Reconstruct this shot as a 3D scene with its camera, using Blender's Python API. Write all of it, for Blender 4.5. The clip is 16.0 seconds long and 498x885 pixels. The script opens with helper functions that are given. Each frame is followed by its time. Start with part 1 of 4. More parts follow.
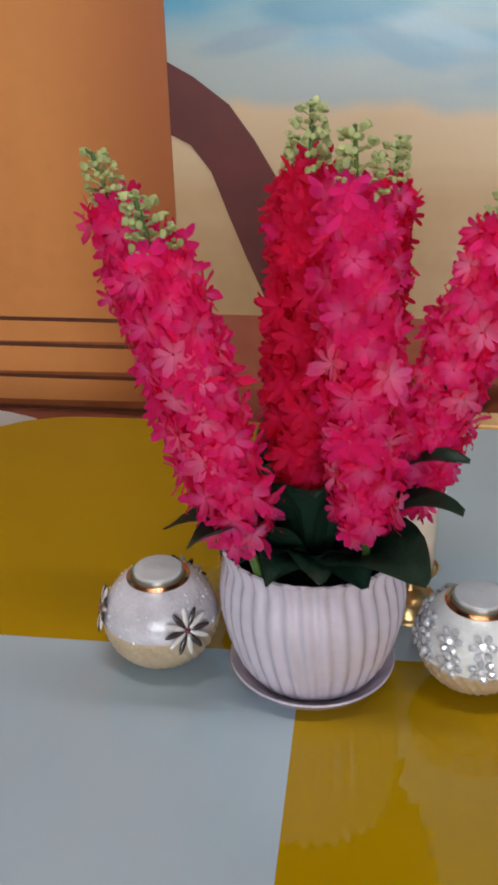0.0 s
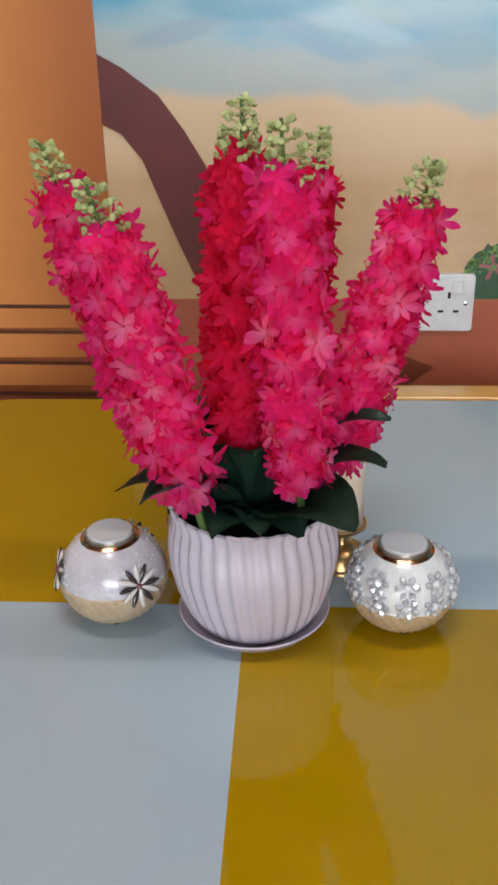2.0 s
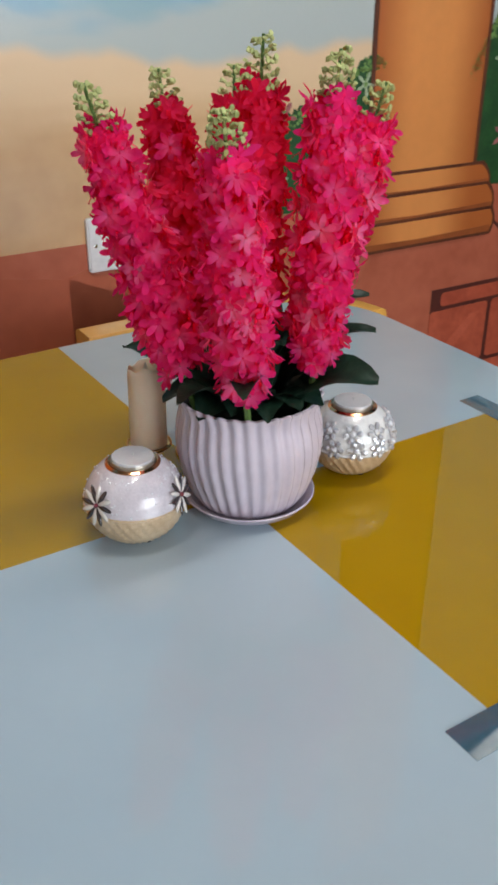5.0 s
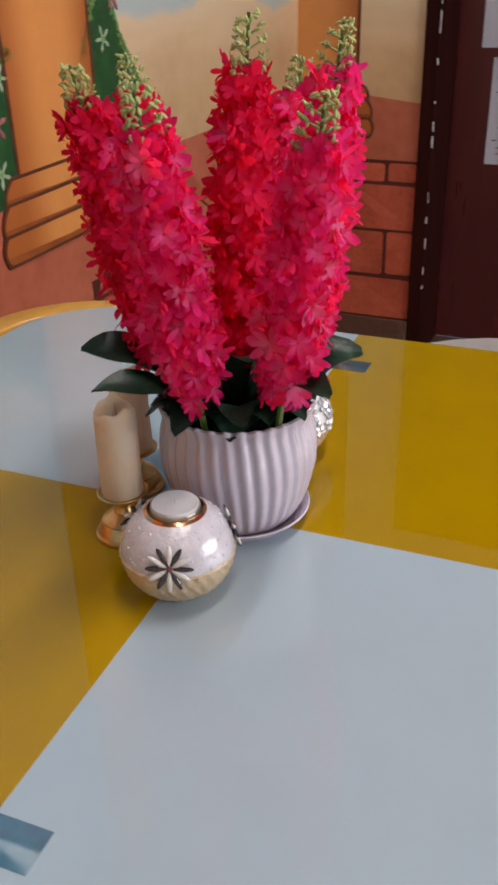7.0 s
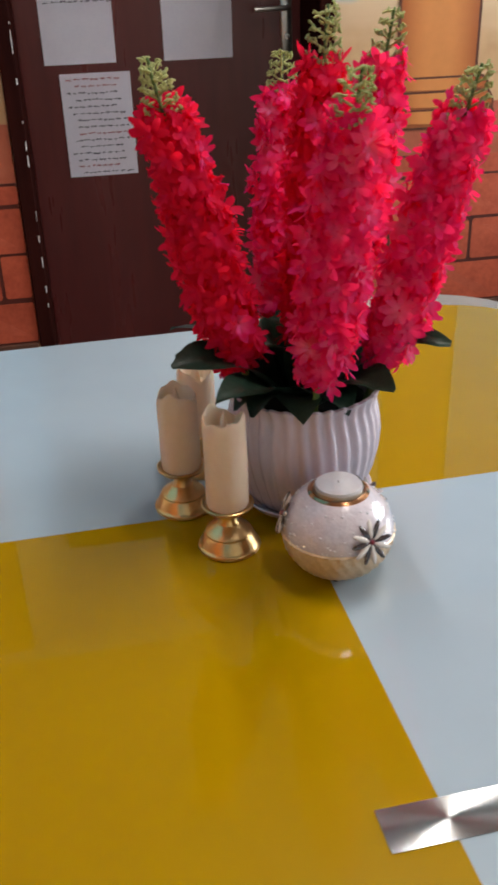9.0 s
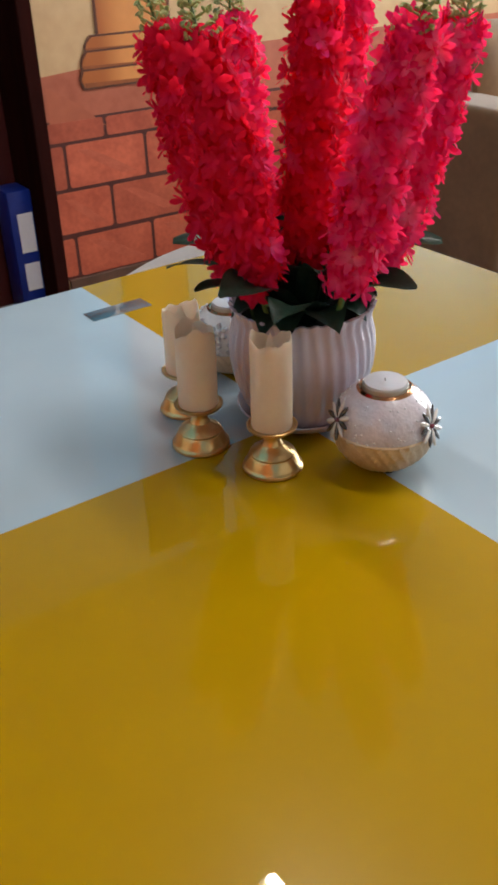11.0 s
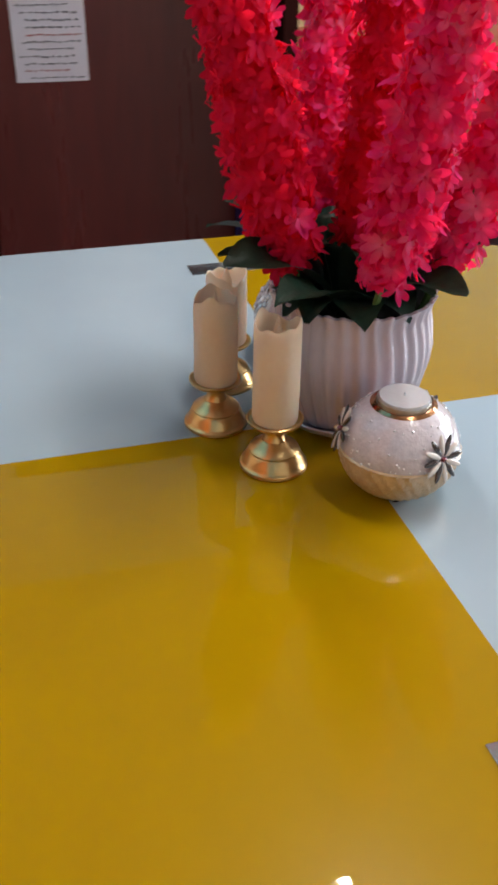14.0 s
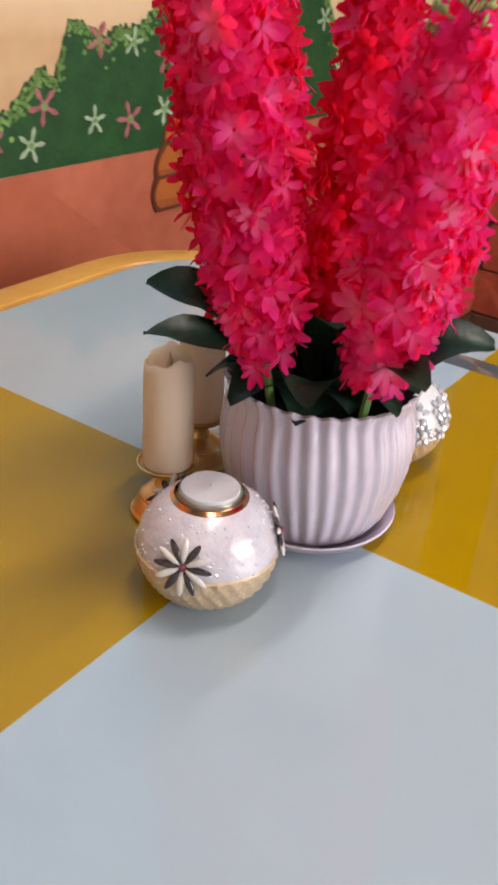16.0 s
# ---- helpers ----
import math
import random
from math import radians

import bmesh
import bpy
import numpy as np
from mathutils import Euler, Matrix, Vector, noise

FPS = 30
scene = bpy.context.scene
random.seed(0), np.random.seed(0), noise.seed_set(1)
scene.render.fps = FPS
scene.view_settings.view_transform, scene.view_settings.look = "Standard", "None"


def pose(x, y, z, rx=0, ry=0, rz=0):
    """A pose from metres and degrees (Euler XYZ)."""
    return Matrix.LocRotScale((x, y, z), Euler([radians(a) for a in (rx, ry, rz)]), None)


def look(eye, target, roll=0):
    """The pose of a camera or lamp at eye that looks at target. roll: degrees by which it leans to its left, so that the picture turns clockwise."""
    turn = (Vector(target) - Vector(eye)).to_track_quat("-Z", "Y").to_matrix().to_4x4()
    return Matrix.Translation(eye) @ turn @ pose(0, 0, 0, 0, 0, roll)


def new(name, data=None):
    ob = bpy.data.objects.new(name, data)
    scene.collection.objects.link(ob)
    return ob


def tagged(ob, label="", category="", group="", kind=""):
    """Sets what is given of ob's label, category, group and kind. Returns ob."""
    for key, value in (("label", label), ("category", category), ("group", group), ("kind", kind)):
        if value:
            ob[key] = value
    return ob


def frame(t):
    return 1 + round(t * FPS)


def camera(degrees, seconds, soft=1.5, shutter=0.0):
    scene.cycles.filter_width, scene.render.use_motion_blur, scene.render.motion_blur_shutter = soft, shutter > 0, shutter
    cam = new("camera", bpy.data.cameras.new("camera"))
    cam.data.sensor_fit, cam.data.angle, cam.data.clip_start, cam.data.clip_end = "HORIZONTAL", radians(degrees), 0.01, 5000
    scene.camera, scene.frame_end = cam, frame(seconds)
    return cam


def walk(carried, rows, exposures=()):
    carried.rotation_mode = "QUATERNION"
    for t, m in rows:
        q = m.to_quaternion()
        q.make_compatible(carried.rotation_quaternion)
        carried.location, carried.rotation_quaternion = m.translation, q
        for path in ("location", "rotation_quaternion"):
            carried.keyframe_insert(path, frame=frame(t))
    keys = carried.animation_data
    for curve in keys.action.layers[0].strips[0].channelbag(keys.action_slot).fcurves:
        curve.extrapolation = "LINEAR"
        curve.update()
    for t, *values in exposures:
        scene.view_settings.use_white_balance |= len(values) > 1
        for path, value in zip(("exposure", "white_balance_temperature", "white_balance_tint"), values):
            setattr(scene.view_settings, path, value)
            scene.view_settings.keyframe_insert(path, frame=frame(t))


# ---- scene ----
cam = camera(30.84, 16.0, soft=3.0, shutter=0.3)
PATH = [
    (0, (0.0431, -0.5533, 1.1853), (-0.2165, 1.2423, 0.3436), -1.53),
    (0.5, (0.0429, -0.5847, 1.1802), (-0.1276, 1.2075, 0.3089), -1.45),
    (1, (0.0486, -0.6073, 1.1826), (-0.0932, 1.1824, 0.3011), -1.28),
    (1.5, (0.0385, -0.6146, 1.2007), (-0.0837, 1.1801, 0.3267), -1.20),
    (2, (0.0427, -0.6119, 1.1944), (-0.0669, 1.1871, 0.3273), -1.14),
    (2.5, (0.0422, -0.6150, 1.1954), (-0.0421, 1.1885, 0.3348), -1.14),
    (3, (0.0115, -0.6327, 1.2013), (0.0706, 1.1763, 0.3504), -0.23),
    (3.5, (-0.0683, -0.6582, 1.1988), (0.2324, 1.1375, 0.3712), 0.20),
    (4, (-0.1759, -0.6582, 1.1906), (0.3471, 1.0679, 0.3262), 0.54),
    (6.5, (-0.5765, -0.3927, 1.1900), (0.9189, 0.5191, 0.2244), -1.30),
    (7, (-0.6027, -0.2756, 1.1849), (1.0175, 0.3928, 0.2215), -1.51),
    (7.5, (-0.6267, -0.1681, 1.1901), (1.0748, 0.2348, 0.2192), -1.61),
    (8, (-0.6812, -0.0455, 1.1812), (1.0554, 0.0492, 0.1936), -1.76),
    (8.5, (-0.6979, 0.0601, 1.1845), (1.0395, -0.1123, 0.2089), -1.88),
    (9, (-0.6615, 0.1715, 1.1769), (1.0649, -0.1820, 0.2311), -1.93),
    (11.5, (-0.5737, 0.4655, 1.1602), (0.7719, -0.5819, 0.1151), -2.32),
    (12, (-0.5827, 0.4621, 1.1674), (0.7406, -0.6012, 0.1097), -2.71),
    (12.5, (-0.5940, 0.4626, 1.1626), (0.7322, -0.6041, 0.1122), -1.61),
    (13, (-0.6025, 0.4453, 1.1630), (0.7724, -0.5482, 0.1035), -0.98),
    (13.5, (-0.5973, 0.3544, 1.1581), (0.8875, -0.4462, 0.0836), 0.23),
    (14, (-0.5940, 0.2503, 1.1339), (1.0188, -0.2400, 0.0576), 1.08),
    (14.5, (-0.6172, 0.1232, 1.0971), (1.0656, -0.0306, 0.0273), 2.52),
    (15, (-0.5750, 0.0018, 1.1082), (1.1015, 0.2393, 0.0437), 3.69),
    (15.5, (-0.4831, -0.1267, 1.0816), (1.1173, 0.4950, 0.0557), 4.24),
    (16, (-0.4641, -0.2744, 1.1118), (0.9829, 0.6908, 0.1245), 4.07),
]
walk(cam, [(t, look(eye, target, roll)) for t, eye, target, roll in PATH],
     ((0.0, -0.42, 6500, 10), (0.5, -0.24, 6500, 10), (2.5, -0.22, 6480, 10), (4.0, -0.14, 6400, 8), (6.5, -0.05, 6720, 15), (7.5, 0.06, 6850, 17), (8.5, 0.19, 6780, 14), (12.5, 0.30, 6540, 9), (14.0, 0.38, 6600, 12), (15.0, 0.38, 6700, 13), (16.0, 0.30, 6980, 18)))

# ---- light ----
world = bpy.data.worlds.new("world")
scene.world = world
world.use_nodes = True
world.node_tree.nodes["Background"].inputs[0].default_value = (0.75, 0.85, 1.0, 1)
world.node_tree.nodes["Background"].inputs[1].default_value = 0.5

PSI = radians(-1.44)          # the room stands slightly askew to the table
ROOM = Matrix.Rotation(PSI, 4, "Z")
NORTH, EAST, SOUTH, WEST, CEIL = 0.685, 2.03, -3.3, -2.3, 2.6
WX = 0.45                     # middle of the window in the south wall


def area(name, m, w, h, power, colour):
    lamp = bpy.data.lights.new(name, "AREA")
    lamp.shape, lamp.size, lamp.size_y, lamp.energy, lamp.color = "RECTANGLE", w, h, power, colour
    ob = new(name, lamp)
    ob.matrix_world = m
    return ob


# daylight from the window in the south wall, and the ceiling tube
area("window_light", ROOM @ look((WX, SOUTH + 0.12, 1.65), (WX, 0.0, 1.45)), 1.9, 1.3, 62, (0.86, 0.93, 1.0))
area("tube_light", pose(0.03, -0.39, CEIL - 0.072), 1.16, 0.03, 15, (1.0, 0.97, 0.92))


# ---- materials ----
def rgb(r, g, b, k=1.0):
    def lin(v):
        v /= 255.0
        return k * (v / 12.92 if v <= 0.04045 else ((v + 0.055) / 1.055) ** 2.4)
    return (lin(r), lin(g), lin(b), 1.0)


def mat(name, a, b=None, rough=0.5, metal=0.0, scale=20.0, detail=4.0, bump=0.0, bump_scale=None, coat=0.0,
        island=0.0, random=0.0, transmit=0.0, through_tint=None, subsurface=0.0, rough_var=0.0, stretch=(1, 1, 1), sheen=0.0, spec=0.5):
    """Two colours mixed by object-space noise at two scales, with fine relief."""
    m = bpy.data.materials.new(name)
    m.use_nodes = True
    nt = m.node_tree
    p = nt.nodes["Principled BSDF"]
    b = b or tuple(0.82 * v for v in a[:3]) + (1,)
    tc = nt.nodes.new("ShaderNodeTexCoord")
    mp = nt.nodes.new("ShaderNodeMapping")
    mp.inputs["Scale"].default_value = stretch
    nt.links.new(tc.outputs["Object"], mp.inputs[0])
    n1 = nt.nodes.new("ShaderNodeTexNoise")
    n1.inputs["Scale"].default_value, n1.inputs["Detail"].default_value = scale, detail
    n2 = nt.nodes.new("ShaderNodeTexNoise")
    n2.inputs["Scale"].default_value, n2.inputs["Detail"].default_value = scale * 7.3, 2
    nt.links.new(mp.outputs[0], n1.inputs["Vector"])
    nt.links.new(mp.outputs[0], n2.inputs["Vector"])
    av = nt.nodes.new("ShaderNodeMix")
    av.inputs[0].default_value = 0.35
    nt.links.new(n1.outputs[0], av.inputs[2])
    nt.links.new(n2.outputs[0], av.inputs[3])
    rampn = nt.nodes.new("ShaderNodeMapRange")
    rampn.inputs[1].default_value, rampn.inputs[2].default_value = 0.35, 0.65
    nt.links.new(av.outputs[0], rampn.inputs[0])
    mix = nt.nodes.new("ShaderNodeMix")
    mix.data_type = "RGBA"
    mix.inputs[6].default_value, mix.inputs[7].default_value = a, b
    nt.links.new(rampn.outputs[0], mix.inputs[0])
    col = mix.outputs[2]
    for amount, kind in ((island, "ShaderNodeNewGeometry"), (random, "ShaderNodeObjectInfo")):
        if amount:
            src = nt.nodes.new(kind)
            out = src.outputs["Random Per Island"] if kind == "ShaderNodeNewGeometry" else src.outputs["Random"]
            mr = nt.nodes.new("ShaderNodeMapRange")
            mr.inputs[3].default_value, mr.inputs[4].default_value = 1 - amount, 1 + amount
            nt.links.new(out, mr.inputs[0])
            hs = nt.nodes.new("ShaderNodeHueSaturation")
            nt.links.new(mr.outputs[0], hs.inputs["Value"])
            nt.links.new(col, hs.inputs["Color"])
            col = hs.outputs[0]
    nt.links.new(col, p.inputs["Base Color"])
    p.inputs["Roughness"].default_value, p.inputs["Metallic"].default_value = rough, metal
    if rough_var:
        rr = nt.nodes.new("ShaderNodeMapRange")
        rr.inputs[3].default_value, rr.inputs[4].default_value = max(0.02, rough - rough_var), rough + rough_var
        nt.links.new(av.outputs[0], rr.inputs[0])
        nt.links.new(rr.outputs[0], p.inputs["Roughness"])
    p.inputs["Specular IOR Level"].default_value = spec
    p.inputs["Coat Weight"].default_value, p.inputs["Coat Roughness"].default_value = coat, 0.014
    p.inputs["Subsurface Weight"].default_value = subsurface
    p.inputs["Subsurface Radius"].default_value = (0.01, 0.006, 0.004)
    p.inputs["Sheen Weight"].default_value = sheen
    if bump:
        bn = nt.nodes.new("ShaderNodeBump")
        bn.inputs["Strength"].default_value, bn.inputs["Distance"].default_value = bump, 0.002
        if bump_scale:
            n3 = nt.nodes.new("ShaderNodeTexNoise")
            n3.inputs["Scale"].default_value = bump_scale
            nt.links.new(mp.outputs[0], n3.inputs["Vector"])
            nt.links.new(n3.outputs[0], bn.inputs["Height"])
        else:
            nt.links.new(n2.outputs[0], bn.inputs["Height"])
        nt.links.new(bn.outputs[0], p.inputs["Normal"])
    if transmit:
        tr = nt.nodes.new("ShaderNodeBsdfTranslucent")
        if through_tint:
            tr.inputs[0].default_value = through_tint
        else:
            nt.links.new(col, tr.inputs[0])
        ms = nt.nodes.new("ShaderNodeMixShader")
        ms.inputs[0].default_value = transmit
        nt.links.new(p.outputs[0], ms.inputs[1])
        nt.links.new(tr.outputs[0], ms.inputs[2])
        nt.links.new(ms.outputs[0], nt.nodes["Material Output"].inputs[0])
    return m


def mural_mat(name):
    """Painted sky over cloud haze over sand, with brushed edges between them."""
    m = mat(name, rgb(205, 168, 126), rgb(186, 148, 108), rough=0.28, scale=3.0, bump=0.10, bump_scale=170.0, rough_var=0.015)
    nt = m.node_tree
    p = nt.nodes["Principled BSDF"]
    sand = p.inputs["Base Color"].links[0].from_socket
    tc = nt.nodes.new("ShaderNodeTexCoord")
    sep = nt.nodes.new("ShaderNodeSeparateXYZ")
    nt.links.new(tc.outputs["Object"], sep.inputs[0])

    def noise_at(scale, stretch):
        mp = nt.nodes.new("ShaderNodeMapping")
        mp.inputs["Scale"].default_value = stretch
        nt.links.new(tc.outputs["Object"], mp.inputs[0])
        n = nt.nodes.new("ShaderNodeTexNoise")
        n.inputs["Scale"].default_value, n.inputs["Detail"].default_value = scale, 3
        nt.links.new(mp.outputs[0], n.inputs["Vector"])
        return n.outputs[0]

    def step(height, soft, noise_out, amount):
        a = nt.nodes.new("ShaderNodeMath")
        a.operation = "MULTIPLY_ADD"
        a.inputs[1].default_value = amount
        nt.links.new(noise_out, a.inputs[0])
        nt.links.new(sep.outputs[2], a.inputs[2])
        r = nt.nodes.new("ShaderNodeMapRange")
        r.interpolation_type = "SMOOTHSTEP"
        c = height + amount * 0.5
        r.inputs[1].default_value, r.inputs[2].default_value = c - soft, c + soft
        nt.links.new(a.outputs[0], r.inputs[0])
        return r.outputs[0]

    def over(under, top, fac):
        x = nt.nodes.new("ShaderNodeMix")
        x.data_type = "RGBA"
        nt.links.new(fac, x.inputs[0])
        nt.links.new(under, x.inputs[6])
        if isinstance(top, tuple):
            x.inputs[7].default_value = top
        else:
            nt.links.new(top, x.inputs[7])
        return x.outputs[2]

    streak = noise_at(2.2, (1, 1, 5))
    big = noise_at(3.1, (1, 1, 0.05))
    col = over(sand, rgb(216, 186, 150), step(0.98, 0.09, streak, 0.25))
    col = over(col, rgb(172, 180, 178), step(1.066, 0.012, big, 0.20))
    sky = over(over(col, rgb(150, 184, 194), step(1.17, 0.05, streak, 0.18)), rgb(78, 156, 192), step(1.235, 0.07, noise_at(2.6, (1, 1, 3.2)), 0.55))

    def swash(u, z, ru, rz, tilt):
        """A soft-edged brush stroke of the sky, as a mask."""
        mp = nt.nodes.new("ShaderNodeMapping")
        mp.vector_type = "TEXTURE"
        mp.inputs["Location"].default_value = (u, 0, z)
        mp.inputs["Rotation"].default_value = (0, -tilt, 0)
        mp.inputs["Scale"].default_value = (ru, 30, rz)
        nt.links.new(tc.outputs["Object"], mp.inputs[0])
        ln = nt.nodes.new("ShaderNodeVectorMath")
        ln.operation = "LENGTH"
        nt.links.new(mp.outputs[0], ln.inputs[0])
        a = nt.nodes.new("ShaderNodeMath")
        a.operation = "MULTIPLY_ADD"
        a.inputs[1].default_value = 0.9
        nt.links.new(ragged, a.inputs[0])
        nt.links.new(ln.outputs["Value"], a.inputs[2])
        r = nt.nodes.new("ShaderNodeMapRange")
        r.interpolation_type = "SMOOTHSTEP"
        r.inputs[1].default_value, r.inputs[2].default_value, r.inputs[3].default_value, r.inputs[4].default_value = 0.95, 1.6, 0.8, 0.0
        nt.links.new(a.outputs[0], r.inputs[0])
        return r.outputs[0]

    ragged = noise_at(9.0, (1, 1, 2.5))
    for u, z, ru, rz, tilt, colour in ((0.084, 1.178, 0.10, 0.016, -0.3, rgb(160, 188, 200)), (0.228, 1.139, 0.07, 0.032, 0.0, rgb(138, 168, 178)), (-0.14, 1.168, 0.085, 0.016, 0.2, rgb(146, 166, 180)),
                                       (0.030, 1.164, 0.085, 0.018, -0.45, rgb(130, 164, 184)), (-0.030, 1.198, 0.115, 0.027, 0.05, rgb(92, 150, 176))):
        sky = over(sky, colour, swash(u, z, ru, rz, tilt))
    nt.links.new(sky, p.inputs["Base Color"])
    return m


def shaft_mat(name, dark, light, across, centre, half):
    """Painted round column: light down the middle, darker to its sides, along one axis of the wall."""
    m = mat(name, light, tuple(v * 0.9 for v in light[:3]) + (1,), rough=0.4, scale=6, bump=0.1, bump_scale=110)
    nt = m.node_tree
    p = nt.nodes["Principled BSDF"]
    base = p.inputs["Base Color"].links[0].from_socket
    tc = nt.nodes.new("ShaderNodeTexCoord")
    sep = nt.nodes.new("ShaderNodeSeparateXYZ")
    nt.links.new(tc.outputs["Object"], sep.inputs[0])
    d = nt.nodes.new("ShaderNodeMath")
    d.operation = "SUBTRACT"
    d.inputs[1].default_value = centre
    nt.links.new(sep.outputs[across], d.inputs[0])
    ab = nt.nodes.new("ShaderNodeMath")
    ab.operation = "ABSOLUTE"
    nt.links.new(d.outputs[0], ab.inputs[0])
    r = nt.nodes.new("ShaderNodeMapRange")
    r.interpolation_type = "SMOOTHSTEP"
    r.inputs[1].default_value, r.inputs[2].default_value = half * 0.25, half * 1.05
    nt.links.new(ab.outputs[0], r.inputs[0])
    x = nt.nodes.new("ShaderNodeMix")
    x.data_type = "RGBA"
    x.inputs[7].default_value = dark
    nt.links.new(r.outputs[0], x.inputs[0])
    nt.links.new(base, x.inputs[6])
    nt.links.new(x.outputs[2], p.inputs["Base Color"])
    return m


M_MURAL = mural_mat("mural_paint")
M_PLASTER = mat("plaster", rgb(238, 232, 220), rgb(228, 221, 207), rough=0.7, scale=4, bump=0.15)
M_CEIL = mat("ceiling_paint", rgb(158, 151, 142), rgb(148, 141, 132), rough=0.8, scale=3)
M_FLOOR = mat("floor_tile", rgb(96, 82, 72), rgb(80, 68, 60), rough=0.25, scale=5, rough_var=0.08)
M_SKIRT = mat("skirting_tile", rgb(104, 72, 58), rgb(84, 58, 46), rough=0.35, scale=8)
M_TERRA = mat("terracotta_paint", rgb(186, 104, 78), rgb(160, 82, 58), rough=0.42, scale=4, bump=0.1, bump_scale=110)
M_TERRA_D = mat("terracotta_shade_paint", rgb(176, 94, 66), rgb(162, 84, 60), rough=0.42, scale=5, bump=0.1, bump_scale=110)
M_BRICK = mat("painted_brick", rgb(194, 94, 66), rgb(158, 70, 48), rough=0.42, scale=9, bump=0.1, bump_scale=110, random=0.12)
M_BRICK_L = mat("brick_highlight_paint", rgb(192, 96, 70), rgb(172, 80, 56), rough=0.42, scale=30, bump=0.1, bump_scale=110)
M_MORTAR = mat("mortar_paint", rgb(86, 38, 30), rgb(70, 30, 24), rough=0.45, scale=12, bump=0.1, bump_scale=110)
M_LINE = mat("outline_paint", rgb(96, 48, 26), rgb(76, 36, 20), rough=0.45, scale=20)
M_RINGSHADE = mat("ring_shade_paint", rgb(150, 80, 36), rgb(128, 66, 30), rough=0.42, scale=10, bump=0.1, bump_scale=110)
M_LIMB = mat("brown_paint", rgb(106, 40, 38), rgb(86, 32, 28), rough=0.42, scale=4, bump=0.1, bump_scale=110)
M_BUSH = mat("bush_paint", rgb(20, 58, 30), rgb(34, 82, 38), rough=0.42, scale=26, bump=0.1, bump_scale=110)
M_BUSH_L = mat("leaf_dab_paint", rgb(92, 128, 62), rgb(120, 152, 84), rough=0.45, scale=60, island=0.3)
M_WHITEFL = mat("white_petal_paint", rgb(176, 188, 158), rgb(136, 156, 126), rough=0.45, scale=60)
M_PINKFL = mat("pink_petal_paint", rgb(176, 104, 104), rgb(140, 76, 84), rough=0.45, scale=60)
M_ORANGE = rgb(214, 138, 74)
M_BROWN_O = rgb(166, 90, 40)
M_DOOR = mat("dark_door_wood", rgb(86, 36, 34), rgb(70, 28, 27), rough=0.28, scale=5, stretch=(1, 1, 0.12), bump=0.1, rough_var=0.08)
M_FRAME = mat("dark_frame_wood", rgb(54, 24, 20), rgb(40, 18, 16), rough=0.9, spec=0.0, scale=6, stretch=(1, 1, 0.12))
M_PAPER = mat("paper", rgb(246, 242, 250), rgb(240, 236, 246), rough=0.75, scale=12)
M_INK = mat("ink", rgb(52, 48, 70), rough=0.7)
M_REDINK = mat("red_ink", rgb(168, 44, 52), rough=0.7)
M_STEEL = mat("brushed_steel", rgb(196, 196, 192), rgb(176, 176, 172), rough=0.28, metal=1.0, scale=60)
M_CHROME = mat("chrome", rgb(206, 206, 204), rough=0.15, metal=1.0)
M_GOLDGLASS = mat("gold_glass", rgb(163, 127, 0), rgb(158, 121, 0), rough=0.26, scale=2.5, coat=0.65, spec=0.06)
M_WHITEGLASS = mat("pale_blue_glass", rgb(164, 179, 188), rgb(159, 174, 184), rough=0.26, scale=2.5, coat=0.9, spec=0.10)
M_GLASSEDGE = mat("glass_edge", rgb(198, 206, 186), rgb(180, 190, 170), rough=0.12, coat=0.6)
M_MAPLE = mat("yellow_wood", rgb(232, 178, 88), rgb(214, 156, 70), rough=0.35, scale=9, stretch=(1, 1, 6), coat=0.3)
M_CERAMIC = mat("white_glaze", rgb(208, 196, 208), rgb(198, 185, 198), rough=0.22, scale=14, coat=0.5, bump=0.05)
M_SOIL = mat("dark_filler", rgb(24, 26, 22), rgb(12, 14, 12), rough=0.9, scale=60, bump=0.8)
M_LEAF = mat("dark_leaf", rgb(46, 76, 60), rgb(28, 54, 44), rough=0.38, scale=30, stretch=(1, 1, 1), bump=0.25, random=0.2)
M_STEM = mat("green_stem", rgb(96, 124, 60), rgb(70, 100, 48), rough=0.5, scale=40)
M_BUD = mat("pale_green_bud", rgb(196, 198, 138), rgb(174, 182, 116), rough=0.5, scale=60, transmit=0.35, island=0.15)
M_PINK = mat("hot_pink_petal", rgb(248, 56, 166), rgb(240, 38, 142), rough=0.7, scale=80, transmit=0.7, through_tint=rgb(254, 44, 88), island=0.08, random=0.08, bump=0.2, spec=0.3)
M_RED = mat("crimson_petal", rgb(234, 36, 106), rgb(222, 26, 86), rough=0.7, scale=80, transmit=0.7, through_tint=rgb(248, 34, 64), island=0.08, random=0.08, bump=0.2, spec=0.3)
M_PALEPINK = mat("pale_pink_petal", rgb(252, 122, 200), rgb(250, 84, 172), rough=0.7, spec=0.3, scale=80, transmit=0.7, through_tint=rgb(254, 44, 88), island=0.12, random=0.06, bump=0.2)
M_PORCELAIN = mat("speckled_porcelain", rgb(214, 206, 212), rgb(192, 184, 192), rough=0.2, scale=70, coat=0.6, bump=0.35, bump_scale=190)
M_GLITTER = mat("white_lustre", rgb(228, 226, 224), rgb(206, 206, 208), rough=0.22, scale=60, coat=0.6, bump=0.4, bump_scale=220)
M_CREAMGOLD = mat("champagne_ribbing", rgb(220, 196, 164), rgb(198, 170, 136), rough=0.3, metal=0.25, scale=50, bump=0.3)
